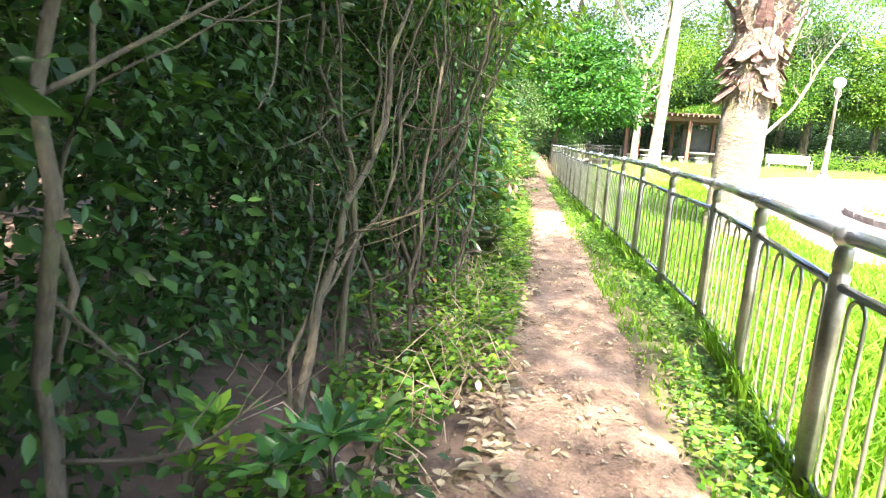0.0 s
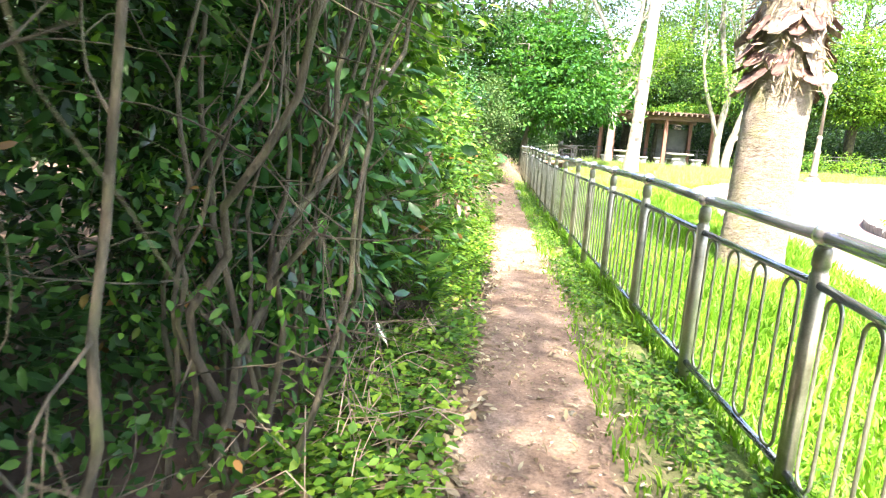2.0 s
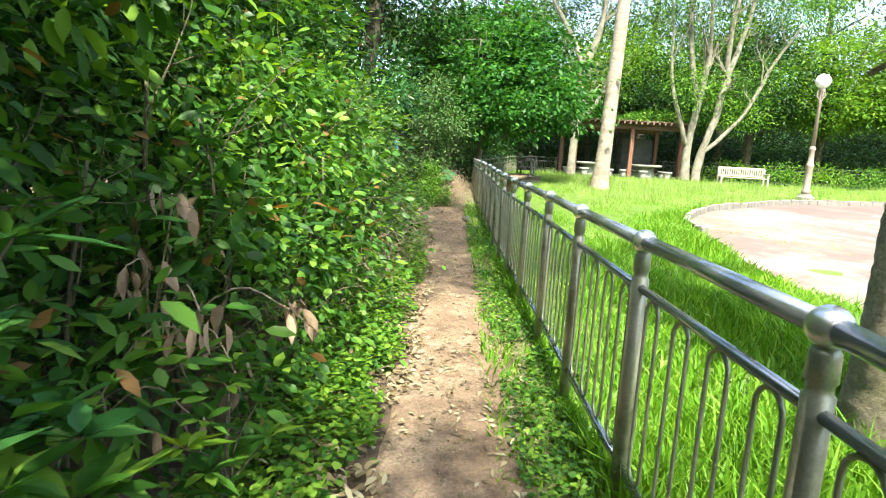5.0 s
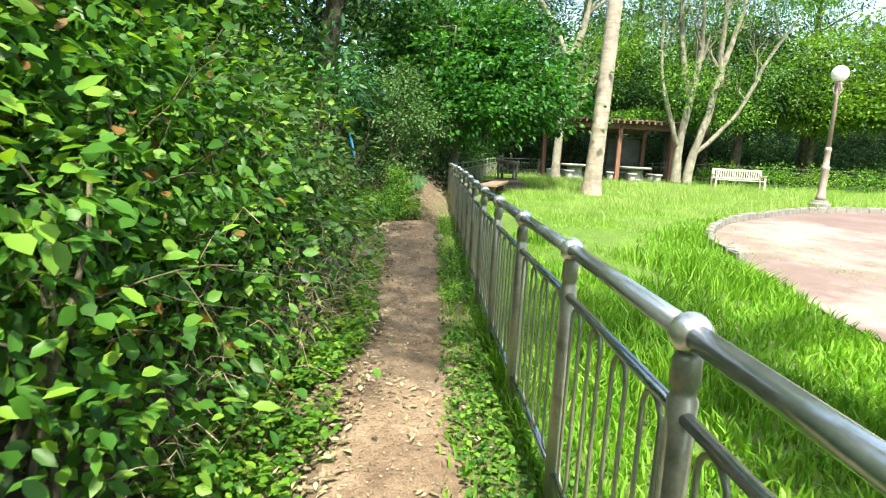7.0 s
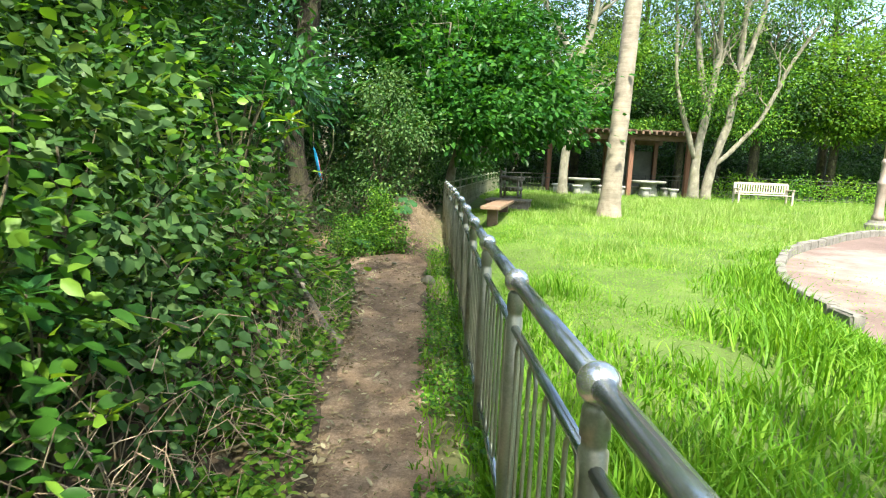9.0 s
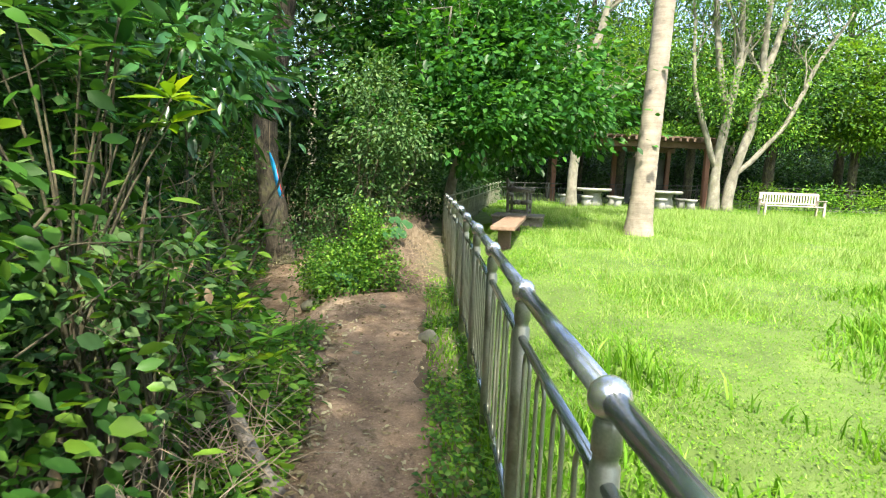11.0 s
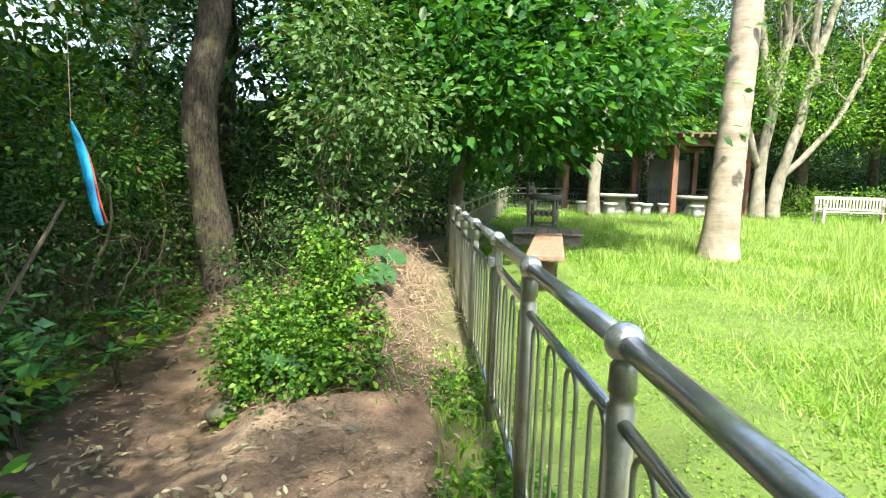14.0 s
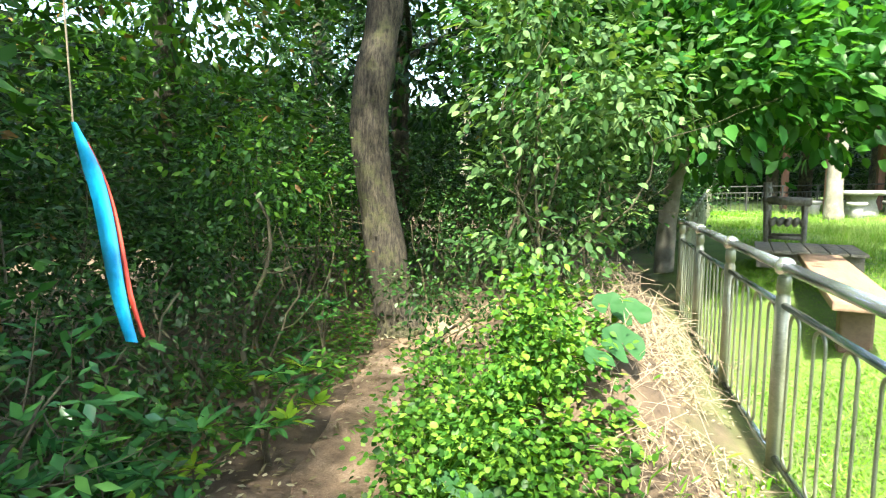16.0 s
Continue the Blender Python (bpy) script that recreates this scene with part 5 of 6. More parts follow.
# tall open-crowned trees behind
for i, (x, y, h) in enumerate([(-6, 46, 15), (-1.5, 50, 17), (3, 47, 15), (6.5, 52, 18), (10, 49, 16), (15, 53, 17), (20, 50, 15), (26, 48, 15), (31, 45, 15), (-12, 44, 15), (0.5, 56, 18), (38, 38, 15)]):
    q = R.uniform(-0.8, 0.8)
    tree("tall_tree", (x, y), "tall slender tree with a thin feathery crown behind the lawn", [(0, 0, 0, 0.3), (q * 0.4, 0, h * 0.5, 0.22), (q, 0, h, 0.07)], M_OAKBARK if i % 3 else M_PALEBARK,
         [((q, 0, h * 0.9), (3.4, 3.4, 1.8)), ((q * 0.5 + 1.5, 0, h * 0.68), (2.4, 2.2, 1.1)), ((q * 0.5 - 1.8, 0.5, h * 0.6), (2.2, 2.0, 1.0))], L_PINE, 200 + i, leaf=(0.34, 0.1), density=13.0, per=14, clump=0.5, limbs=6, limb_len=3.0, group="tall trees behind the lawn", shell=0.8)
# tangled bank behind the bench
for i, x in enumerate((15.5, 18.0, 20.5, 23.0, 25.5, 28.0)):
    shrub((x, 38.6 - 0.15 * (x - 15)), "sprawling sunny bank of weeds and creepers", [], [((0, 0, 0.3), (1.6, 1.0, 0.55)), ((0.6, 0.4, 0.8), (1.0, 0.9, 0.4))], L_VINE if i % 2 else L_BRIGHT, 230 + i, leaf=(0.16, 0.07), density=24.0, clump=0.25, fine=False)
shrub((-0.1, 19.6), "tuft of fern at the foot of the mound", [], [((0.55, 0.7, 0.18), (0.2, 0.3, 0.14))], L_BRIGHT, 240, leaf=(0.1, 0.014), density=150.0, per=14)


# ---- grass and ground cover ----
def blades(name, n, area, mat, label, seed, h=(0.1, 0.3), keep=None, lean=0.35, w=0.008, short=False):
    rng = np.random.default_rng(seed)
    x, y = rng.uniform(area[0], area[1], n), area[2] + (area[3] - area[2]) * rng.random(n) ** 1.0
    ok = np.ones(n, bool) if keep is None else keep(x, y)
    x, y = x[ok], y[ok]
    n = len(x)
    hh = rng.uniform(*h, n)[:, None] * (0.6 + 0.8 * smooth(-0.3, 0.5, np.sin(x * 1.9 + 1) * np.sin(y * 1.4)))[:, None]
    b = np.stack([x, y, gz(x, y) - 0.01], 1)
    d = rng.normal(0, lean, (n, 3))
    d[:, 2] = 1
    a = rng.uniform(0, 6.283, n)
    s = np.stack([np.cos(a), np.sin(a), 0 * a], 1) * w * rng.uniform(0.6, 1.4, n)[:, None]
    tip = b + d * hh
    tip[:, 2] -= hh[:, 0] * 0.18
    mid = b + d * hh * 0.5 * np.array([0.7, 0.7, 1.1])
    if short:
        v = np.stack([b - s, b + s, tip], 1).reshape(-1, 3)
        f = np.arange(n * 3).reshape(-1, 3)
    else:
        v = np.stack([b - s, b + s, mid + s * 0.8, mid - s * 0.8, tip], 1).reshape(-1, 3)
        k = np.arange(n)[:, None, None] * 5
        f = (k + np.array([[0, 1, 2], [0, 2, 3], [3, 2, 4]])[None]).reshape(-1, 3)
    return tagged(np_mesh(name, v, f, mat), label, "grass", kind="stuff")


EX = np.array([p.x for p in edge])
EY = np.array([p.y for p in edge])


def on_lawn(x, y):
    """True on the lawn: between the fence line and the plaza's edge."""
    side = np.interp(y, EY, EX, left=3.9, right=99)
    off = np.interp(y, [p[1] for p in FENCE] + [38.0], [p[0] for p in FENCE] + [3.9])
    return (x < side - 0.05) & (x > off - 0.05)


def on_isle(x, y):
    ix = np.interp(y, [6.5, 8.3, 10.6, 12.6, 14.2, 15.2], [9.5, 7.2, 6.3, 6.6, 7.6, 9.2])
    return (x > ix + 0.12) & (y > 6.5) & (y < 15.2)


blades("grass", 88000, (1.2, 5.2, 2.0, 17.0), L_GRASS, "long bright green lawn grass", 301, (0.1, 0.28), lambda x, y: on_lawn(x, y) & (y + 1.1 * np.sin(2.3 * x + 0.7) + 0.9 * np.sin(4.1 * x + 2.7 * y) < 14.4 + 1.6 * np.sin(91.7 * x + 57.3 * y)))
blades("grass", 13000, (3.4, 6.6, 14.2, 19.5), L_GRASS, "long grass hanging over the kerb", 309, (0.1, 0.26), lambda x, y: on_lawn(x, y) & (x > np.interp(y, EY, EX) - 0.45 - 0.35 * np.sin(3.0 * y) - 0.4 * np.sin(83.1 * x + 47.9 * y)))
blades("grass", 230000, (1.2, 10.0, 15.0, 27.0), L_GRASS, "bright green lawn grass", 302, (0.022, 0.055), on_lawn, 0.6, 0.006, True)
blades("grass", 60000, (1.2, 10.0, 15.0, 27.0), L_PALE, "dry pale grass in the lawn", 307, (0.022, 0.058), on_lawn, 0.6, 0.005, True)
blades("grass", 90000, (2.5, 30.0, 24.0, 38.5), L_GRASS, "sunny green grass under the trees", 303, (0.04, 0.1), on_lawn, w=0.016, short=True)
blades("seeding_grass", 34000, (2.5, 12.0, 18.0, 34.0), L_PALE, "pale seeding grass stalks in the lawn", 304, (0.08, 0.2), on_lawn, w=0.006, short=True)
blades("grass", 16000, (6.0, 16.0, 6.5, 15.2), L_GRASS, "mown grass on the island", 305, (0.05, 0.13), on_isle, w=0.012)
blades("seeding_grass", 26000, (4.0, 22.0, 21.0, 34.5), L_PALE, "tall feathery seeding grass below the trees", 308, (0.16, 0.34), on_lawn, 0.3, 0.008, True)
blades("grass", 5000, (0.85, 1.3, -1.0, 21.0), L_GRASS, "thin grass at the foot of the fence", 306, (0.04, 0.14))


def cover(name, n, xfun, ys, mat, label, seed, leaf, height=0.1, fine=False, base=0.012):
    """Small leaves over the ground: xfun(y, u) gives x."""
    rng = np.random.default_rng(seed)
    y = rng.uniform(*ys, n)
    x = xfun(y, rng)
    patch = np.array([noise.noise((a * 1.6, b * 1.6, seed)) for a, b in zip(x, y)])
    ok = patch > -0.18
    x, y = x[ok], y[ok]
    n = len(x)
    at = np.stack([x, y, gz(x, y) + height * rng.random(n) ** 1.5 + base], 1)
    al = rng.normal(0, 1, (n, 3)) * np.array([1, 1, 0.25]) + np.array([0, 0, 0.12])
    v, f = leaf_arrays(at, al, rng, leaf[0], leaf[1], fine, flat=1.6)
    return tagged(np_mesh(name, v, f, mat), label, "ground cover", kind="stuff")


FX = lambda y: np.interp(y, [p[1] for p in FENCE], [p[0] for p in FENCE])
PXL = lambda y: np.interp(y, [-2, 1, 4, 7, 10, 13, 16, 18, 19.5], [-0.2, -0.16, 0.0, 0.16, 0.2, 0.22, 0.06, -0.1, -0.3])
cover("ivy", 17000, lambda y, r: FX(y) - 0.42 + 0.6 * r.random(len(y)) ** 0.8, (-0.5, 20.5), L_VINE, "low green creepers and clover along the fence foot", 311, (0.045, 0.035), 0.09)
cover("clover", 17000, lambda y, r: 1.35 + 5.5 * r.random(len(y)) ** 1.3, (14.2, 23.0), L_GRASS, "clover and small weeds in the mown lawn", 323, (0.022, 0.018), 0.03)
cover("ivy", 15000, lambda y, r: PXL(y) - 0.05 * (y > 4) - 0.22 * (y < 4) - 0.7 * r.random(len(y)), (0.3, 18.6), L_VINE, "green ivy and weeds along the path's edge", 312, (0.055, 0.045), 0.16, True)
cover("ivy", 11000, lambda y, r: PXL(y) + 0.04 - 0.6 * r.random(len(y)), (3.0, 18.0), L_BRIGHT, "bright young weeds along the path's edge", 313, (0.06, 0.035), 0.2, True)
cover("ivy", 7000, lambda y, r: r.uniform(-0.7, 0.45, len(y)), (20.0, 23.5), L_VINE, "creepers over the mound", 314, (0.06, 0.045), 0.12, True)
cover("undergrowth", 6000, lambda y, r: r.uniform(-4.0, -2.1, len(y)) + 0.25 * (y < 20), (18.5, 26.0), L_HEDGE, "low undergrowth beside the side path", 315, (0.08, 0.045), 0.22, True)
cover("leaf_litter", 4600, lambda y, r: r.uniform(-0.35, 1.15, len(y)), (-0.5, 19.8), L_DRY, "dry brown leaves scattered on the path", 316, (0.055, 0.022), 0.006, True, 0.03)
cover("leaf_litter", 10000, lambda y, r: 0.45 + 0.45 * r.normal(0, 1, len(y)), (-0.5, 19.8), L_DRY, "crumbs of dry leaf trodden into the path", 321, (0.024, 0.013), 0.004, False, 0.028)
cover("leaf_litter", 5200, lambda y, r: PXL(y) + 0.15 - 1.1 * r.random(len(y)) ** 1.2, (0, 19.0), L_DRY, "drift of dry leaves under the hedge", 317, (0.075, 0.032), 0.03, True, 0.028)
cover("leaf_litter", 1500, lambda y, r: PXL(y) + 0.1 - 0.6 * r.random(len(y)), (0.8, 8.5), L_DRY, "pale curled leaves along the hedge foot", 322, (0.09, 0.036), 0.03, True, 0.03)
cover("leaf_litter", 1500, lambda y, r: r.uniform(-2.6, 0.2, len(y)), (19.0, 25.0), L_DRY, "dry leaves along the side path", 318, (0.06, 0.025), 0.012, True, 0.032)
cover("leaf_litter", 2600, lambda y, r: 0.65 + 0.28 * r.normal(0, 1, len(y)), (20.0, 23.4), L_STRAW, "pale pinkish dry litter heaped on the mound", 319, (0.04, 0.012), 0.05, True)
cover("leaf_litter", 3000, lambda y, r: r.uniform(-6.0, -1.0, len(y)), (17.0, 29.0), L_DRY, "dry leaves under the trees", 320, (0.08, 0.035), 0.02)


# ---- shelter with tables ----
def shelter():
    th = thing("shelter", (9.6, 38.2, 0.85), "open timber picnic shelter with a planted roof", "shelter")
    for x, y in ((-2.85, -1.6), (0.05, -1.6), (2.65, -1.6), (-2.85, 2.4), (0.05, 2.4), (2.65, 2.4)):
        part("post", box(bmesh.new(), (x, y, 1.3), (0.2, 0.2, 2.66), 0.015), M_POSTWOOD, th)
    for y in (-1.6, 2.4):
        part("beam", box(bmesh.new(), (-0.05, y, 2.62), (6.0, 0.16, 0.22), 0.01), M_BEAM, th)
    for k in range(21):
        part("rafter", box(bmesh.new(), (-3.0 + 0.295 * k, 0.3, 2.8), (0.09, 5.4, 0.13), 0.006), M_BEAM, th)
    part("roof", box(bmesh.new(), (-0.05, 0.4, 2.9), (6.3, 5.3, 0.07), 0.01), M_BEAM, th)
    part("wall", box(bmesh.new(), (1.75, 2.6, 1.1), (2.0, 0.12, 2.2), 0.01), M_WALL, th, "grey boarded wall")
    rng = np.random.default_rng(8)
    n = 5200
    x, y = rng.uniform(-3.2, 3.1, n), rng.uniform(-2.4, 3.0, n)
    at = np.stack([x, y, 2.94 + rng.random(n) * 0.35 * (1 + 0.8 * np.sin(x * 1.3))], 1)
    v, f = leaf_arrays(at, rng.normal(0, 1, (n, 3)) + np.array([0, -0.4, 0.2]), rng, 0.2, 0.09, False)
    tagged(np_mesh("creeper", v, f, L_VINE, th), "green creepers over the roof", kind="stuff")


shelter()


def round_table(x, y, z):
    th = thing("stone_table", (x, y, z), "grey stone picnic table with a thick round top", "table", "stone tables in the shelter")
    part("tabletop", lathe(bmesh.new(), [(0.7, 0.62), (0.76, 0.65), (0.77, 0.71), (0.74, 0.74)], seg=24), M_STONE, th, "", True)
    part("pedestal", lathe(bmesh.new(), [(0.46, -0.02), (0.42, 0.2), (0.34, 0.45), (0.4, 0.63)], seg=18), M_STONE, th, "", True)
    return th


def stone_stool(x, y, z):
    th = thing("stone_stool", (x, y, z), "grey stone stool with a flared seat", "stool", "stone stools in the shelter")
    part("seat", lathe(bmesh.new(), [(0.2, 0.34), (0.24, 0.37), (0.24, 0.42), (0.22, 0.44)], seg=18), M_STONE, th, "", True)
    part("pedestal", lathe(bmesh.new(), [(0.2, -0.02), (0.15, 0.18), (0.19, 0.35)], seg=14), M_STONE, th, "", True)
    return th


for tx in (7.6, 10.6):
    round_table(tx, 36.7, 0.84)
    for k in range(5):
        a = 0.5 + k * 1.2566
        stone_stool(tx + 1.15 * math.cos(a), 36.7 + 1.15 * math.sin(a), 0.84)


# ---- slatted park bench ----
def park_bench():
    th = thing("park_bench", (14.3, 33.9, float(gz(14.45, 33.9)) - 0.04), "pale weathered slatted timber park bench on the grass", "bench")
    for sx in (-1.06, 1.06):
        for y, h in ((-0.24, 0.62), (0.24, 0.88)):
            part("leg", box(bmesh.new(), (sx, y, h / 2 - 0.02), (0.07, 0.07, h), 0.006), M_BENCH, th)
        part("armrest", box(bmesh.new(), (sx, -0.02, 0.64), (0.08, 0.6, 0.04), 0.006), M_BENCH, th)
    for k in range(5):
        part("seat_slat", box(bmesh.new(), (0, -0.22 + 0.11 * k, 0.42), (2.1, 0.085, 0.03), 0.005), M_BENCH, th)
    part("top_rail", box(bmesh.new(), (0, 0.27, 0.86), (2.16, 0.045, 0.09), 0.008), M_BENCH, th)
    part("back_rail", box(bmesh.new(), (0, 0.26, 0.5), (2.1, 0.04, 0.06), 0.006), M_BENCH, th)
    for k in range(20):
        part("back_slat", box(bmesh.new(), (-0.98 + 0.1032 * k, 0.265, 0.67), (0.05, 0.022, 0.3), 0.004), M_BENCH, th)
    th.rotation_euler = (0, 0, radians(-4))


park_bench()


# ---- log chair, low plank bench, pallets ----
def log_chair():
    g = float(gz(3.2, 27.9))
    th = thing("log_chair", (3.25, 28.2, g), "rustic grey log armchair on the grass by the railing", "chair")
    rng = np.random.default_rng(3)

    def pole(name, a, b, r):
        part(name, tube(bmesh.new(), [Vector(a), (Vector(a) + Vector(b)) / 2 + Vector(rng.normal(0, 0.008, 3)), Vector(b)], [r, r * 0.95, r * 0.92], 10), M_LOGWOOD, th, "", True)

    for sx in (-0.33, 0.33):
        pole("leg", (sx, -0.3, -0.03), (sx, -0.3, 0.66), 0.045)
        pole("leg", (sx, 0.3, -0.03), (sx, 0.36, 0.98), 0.05)
        pole("armrest", (sx, -0.4, 0.69), (sx, 0.38, 0.72), 0.055)
        pole("stretcher", (sx, -0.3, 0.18), (sx, 0.32, 0.18), 0.03)
    for k in range(5):
        pole("seat_log", (-0.38, -0.3 + 0.13 * k, 0.4), (0.38, -0.3 + 0.13 * k, 0.4), 0.06)
    for k in range(3):
        pole("back_log", (-0.36, 0.34, 0.58 + 0.14 * k), (0.36, 0.34, 0.58 + 0.14 * k), 0.05)
    pole("stretcher", (-0.33, -0.3, 0.22), (0.33, -0.3, 0.22), 0.03)
    th.rotation_euler, th.scale = (0, 0, radians(70)), (0.82, 0.82, 1.1)


log_chair()


def plank_bench():
    g = float(gz(2.35, 24.0))
    th = thing("plank_bench", (2.4, 23.75, g - 0.07), "low bench of one orange-brown plank on dark blocks", "bench")
    part("seat", box(bmesh.new(), (0, 0, 0.4), (0.42, 3.0, 0.075), 0.02), M_PLANK, th, "orange-brown worn plank")
    for y in (-1.05, 1.05):
        part("block", box(bmesh.new(), (0, y, 0.17), (0.22, 0.18, 0.39), 0.02), M_BEAM, th, "dark timber block")
    th.rotation_euler = (0, 0, radians(-13))


plank_bench()


def deck():
    g = float(gz(3.0, 26.3))
    th = thing("low_deck", (2.95, 26.3, g), "low grey timber deck boards beside the plank bench", "deck")
    for k in range(6):
        part("board", box(bmesh.new(), (-0.5 + 0.2 * k, 0, 0.2), (0.185, 1.2, 0.04), 0.006), M_LOGWOOD, th)
    for y in (-0.4, 0.4):
        part("bearer", box(bmesh.new(), (0, y, 0.08), (1.15, 0.1, 0.2), 0.008), M_LOGWOOD, th)
    th.rotation_euler = (0, 0, radians(-13))


deck()


# ---- lamp post ----
def lamp_post():
    x, y = 11.35, 23.85
    th = thing("street_lamp", (x, y, float(gz(x, y)) + 0.05), "brown fluted lamp post with a white globe", "street lamp")
    part("plinth", lathe(bmesh.new(), [(0.26, -0.05), (0.26, 0.1), (0.2, 0.14), (0.17, 0.2)], seg=16), M_KERB, th, "pale concrete foot")
    part("base", lathe(bmesh.new(), [(0.13, 0.18), (0.13, 0.3), (0.1, 0.36), (0.095, 1.0), (0.115, 1.04), (0.115, 1.1), (0.082, 1.15), (0.074, 1.5), (0.09, 1.53), (0.09, 1.58), (0.06, 1.64)], seg=16), M_LAMP, th, "", True)
    part("shaft", lathe(bmesh.new(), [(0.06, 1.6), (0.046, 2.98), (0.065, 3.02), (0.042, 3.08), (0.042, 3.2), (0.08, 3.28), (0.1, 3.33), (0.06, 3.38)], seg=14), M_LAMP, th, "", True)
    for a in (0, 1.571, 3.142, 4.712):
        part("scroll", tube(bmesh.new(), curve_pts([(0.05 * math.cos(a), 0.05 * math.sin(a), 3.04), (0.12 * math.cos(a), 0.12 * math.sin(a), 3.12), (0.1 * math.cos(a), 0.1 * math.sin(a), 3.3)], 5), 0.014, 6), M_LAMP, th, "", True)
    bm = bmesh.new()
    bmesh.ops.create_uvsphere(bm, u_segments=24, v_segments=16, radius=0.21, matrix=Matrix.Translation((0, 0, 3.56)))
    part("globe", bm, M_GLOBE, th, "white opal glass globe", True)


lamp_post()


# ---- tape, stones, logs, straw ----
def tape():
    th = thing("marker_tape", (-0.845, 18.79, 2.35), "blue plastic tape with a red edge hanging from a twig", "tape")

    def ribbon(name, off, w, mat, label, z0, z1):
        n = 14
        v, f = [], []
        for k in range(n + 1):
            t = k / n
            z = z0 + (z1 - z0) * t
            x = 0.12 * t + off + 0.002 * math.sin(t * 7)
            ww = w * (0.25 + 0.75 * min(1, t * 5)) * (1 - 0.35 * max(0, t - 0.6) / 0.4)
            for sx, sy in ((-1, 0), (1, 0), (1, 0.003), (-1, 0.003)):
                v.append((x + sx * ww / 2, sy + 0.012 * math.sin(t * 5) + off * 0.4, z))
        for k in range(n):
            for j in range(4):
                f.append((4 * k + j, 4 * k + (j + 1) % 4, 4 * k + 4 + (j + 1) % 4, 4 * k + 4 + j))
        tagged(np_mesh(name, v, f, mat, th), label)
    ribbon("ribbon", 0.0, 0.044, M_BLUE, "sky-blue plastic ribbon", -0.36, -0.82)
    ribbon("edge_strip", 0.022, 0.014, M_RED, "red strip", -0.4, -0.81)
    part("string", tube(bmesh.new(), [(0, 0, 0.05), (0.0, 0, -0.36)], 0.002, 5), M_TWIG, th)


tape()


def rock(name, x, y, r, label, seed, squash=0.6, mat=None):
    bm = bmesh.new()
    bmesh.ops.create_icosphere(bm, subdivisions=3, radius=r)
    q = Vector((seed * 1.7, seed * 0.3, 0))
    for v in bm.verts:
        v.co *= 1 + 0.28 * noise.noise(v.co / r * 1.1 + q) + 0.08 * noise.noise(v.co / r * 3 + q)
        v.co.z *= squash
    ob = part(name, bm, mat or M_ROCK, None, "", True)
    ob.location = (x, y, float(gz(x, y)) + r * squash * 0.35)
    tagged(ob, label, "stone", kind="")


rock("stone", -0.66, 20.3, 0.17, "mossy grey stone at the foot of the mound", 1)
rock("stone", 0.87, 18.35, 0.1, "mossy egg-shaped stone by the fence", 2, 0.8)
for i, (x, y, r) in enumerate([(0.42, 10.0, 0.03), (0.75, 12.9, 0.03), (0.2, 17.9, 0.04), (0.6, 17.4, 0.035), (-0.1, 18.8, 0.04), (0.3, 19.6, 0.05), (-1.35, 20.6, 0.03), (0.72, 5.4, 0.03)]):
    rock("stone", x, y, r, "small brown stone on the earth path", 5 + i, 0.6)


def log(ctrl, r, label, name="log", mat=None):
    pts = curve_pts(ctrl, 5)
    o = pts[0]
    bm = tube(bmesh.new(), [p - o for p in pts], [r * (1.0 - 0.3 * i / (len(pts) - 1)) for i in range(len(pts))], 10)
    ob = part(name, bm, mat or M_LOGWOOD, None, "", True)
    ob.location = o
    tagged(ob, label, "log")


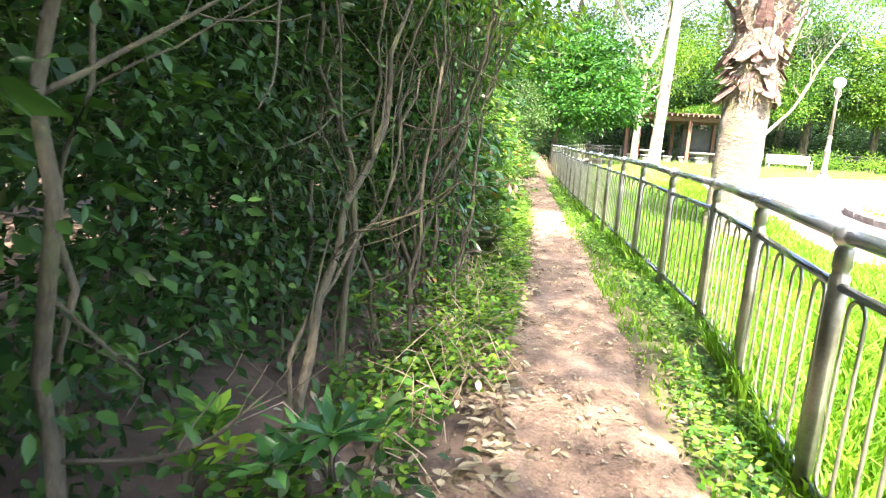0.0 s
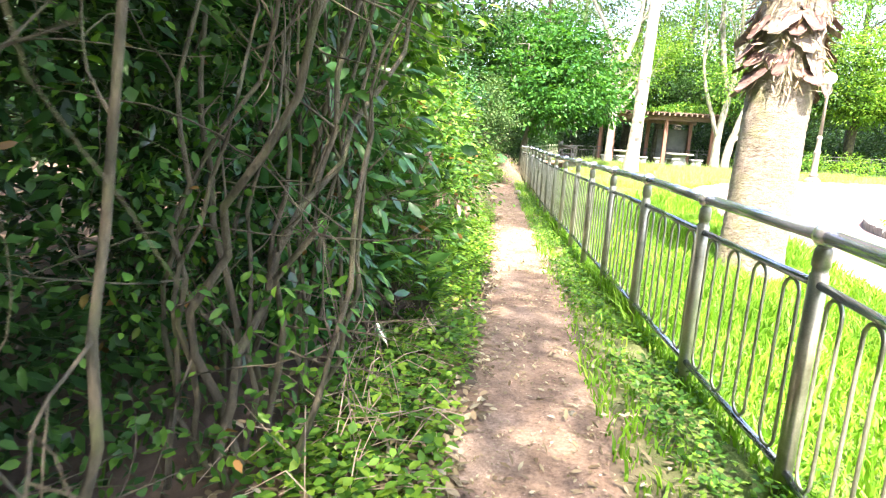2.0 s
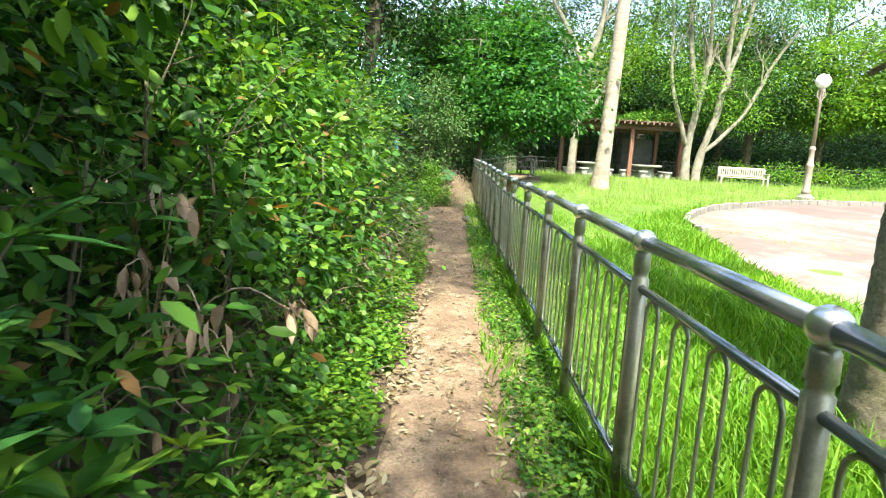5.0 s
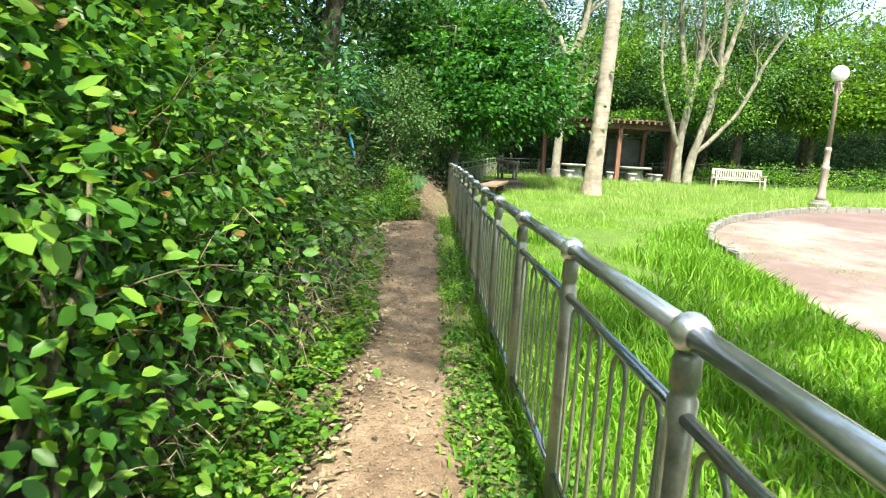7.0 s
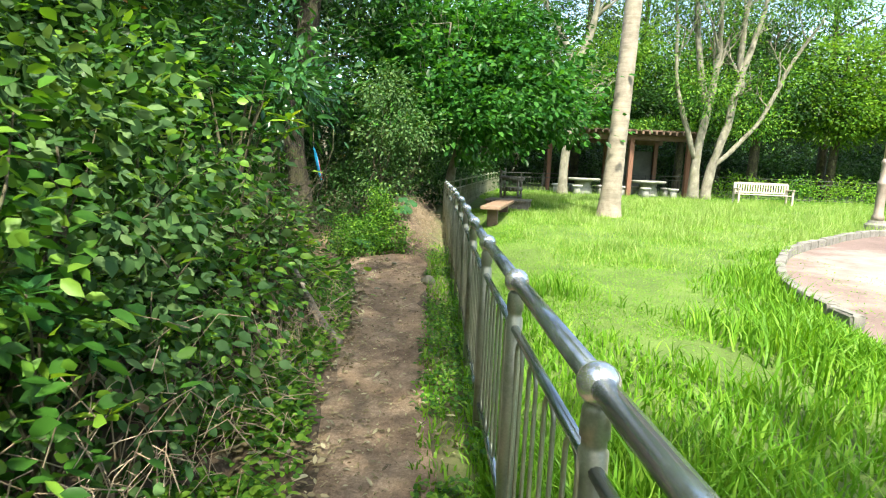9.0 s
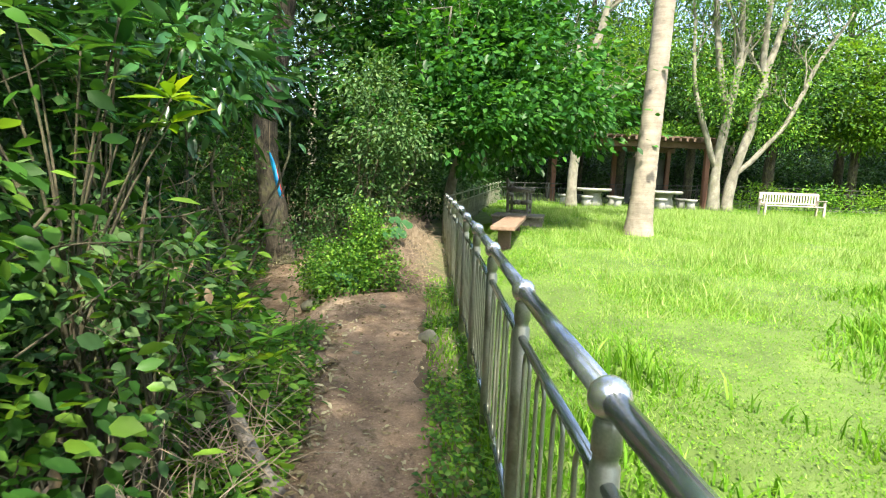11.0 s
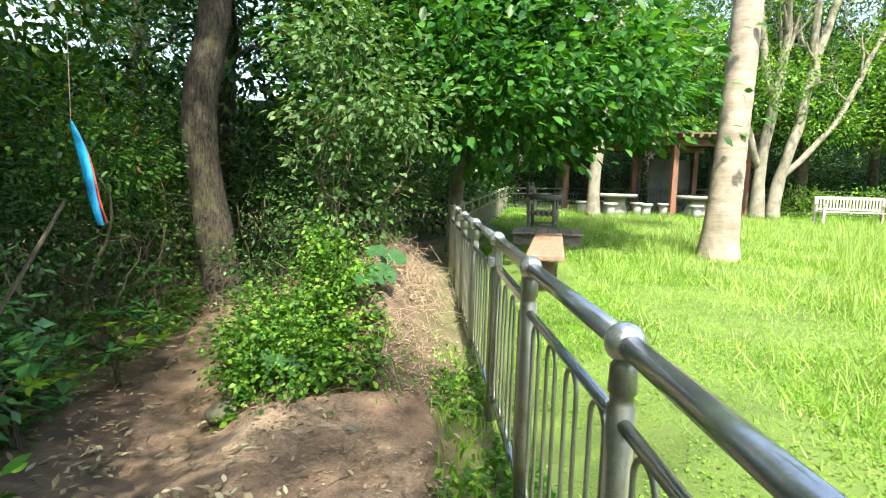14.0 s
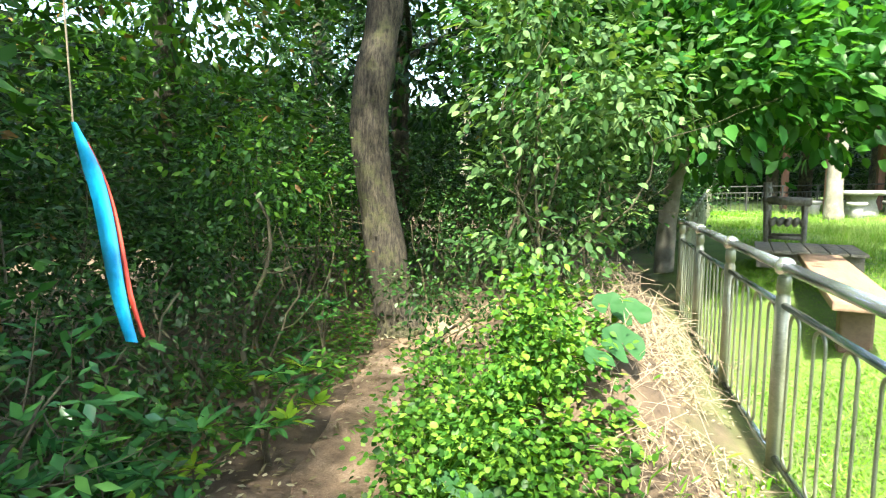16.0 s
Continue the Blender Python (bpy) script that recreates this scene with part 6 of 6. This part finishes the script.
log([(0.1, 15.5, 0.16), (-0.12, 15.75, 0.3), (-0.45, 16.1, 0.7)], 0.05, "grey dead branch leaning out of the hedge")
log([(-0.1, 14.9, 0.12), (-0.45, 15.1, 0.3), (-0.7, 15.3, 0.5)], 0.035, "grey dead branch lying under the hedge")
log([(0.55, 12.95, 0.08), (0.75, 12.97, 0.075), (0.92, 12.92, 0.085)], 0.012, "thin stick lying across the path", "stick", M_TWIG)


def tangle(name, n, centre, spread, length, r, mat, label, seed, flat=0.4):
    """A heap of thin dry stalks."""
    rng = np.random.default_rng(seed)
    bm = bmesh.new()
    for _ in range(n):
        p = np.array(centre) + rng.normal(0, 1, 3) * np.array(spread)
        p[2] = float(gz(p[0], p[1])) + abs(rng.normal(0, spread[2])) + 0.01
        d = unit(rng.normal(0, 1, (1, 3)) * np.array([1, 1, flat]))[0] * length * rng.uniform(0.5, 1.2)
        c = p + d * 0.5 + np.array([0, 0, abs(rng.normal(0, 0.25)) * length])
        e = p + d
        e[2] = max(e[2], float(gz(e[0], e[1])) + 0.005)
        tube(bm, [p, (p + c) / 2 + (c - p) * 0.1, c, (c + e) / 2, e], r, 4, False)
    return tagged(part(name, bm, mat), label, "dry stalks", kind="stuff")


tangle("straw_heap", 460, (0.5, 22.3, 0), (0.28, 0.45, 0.05), 0.34, 0.0022, M_TWIG, "heap of pale dry stalks on the mound", 401)
tangle("dry_stalks", 200, (0.55, 20.9, 0), (0.22, 0.5, 0.03), 0.25, 0.0018, M_TWIG, "dry brown stalks on the path", 402)
tangle("dry_stalks", 70, (-0.3, 10.9, 0), (0.12, 0.4, 0.4), 0.26, 0.002, M_TWIG, "bare dry stems hanging in the hedge", 403, 1.0)
tangle("dry_stalks", 190, (-0.24, 12.4, 0), (0.12, 0.35, 0.42), 0.3, 0.0024, M_TWIG, "bare dry stems hanging in the hedge", 407, 1.0)
tangle("dry_stalks", 170, (-0.15, 14.0, 0), (0.14, 0.7, 0.35), 0.28, 0.002, M_TWIG, "bare dry stems hanging in the hedge", 404, 1.0)
tangle("dry_stalks", 220, (-0.35, 4.6, 0), (0.15, 1.2, 0.1), 0.4, 0.0025, M_TWIG, "dry twigs at the hedge foot", 405, 0.6)
tangle("dry_stalks", 160, (-0.3, 15.6, 0), (0.2, 0.5, 0.2), 0.4, 0.0025, M_TWIG, "dry twigs at the hedge foot", 406, 0.8)
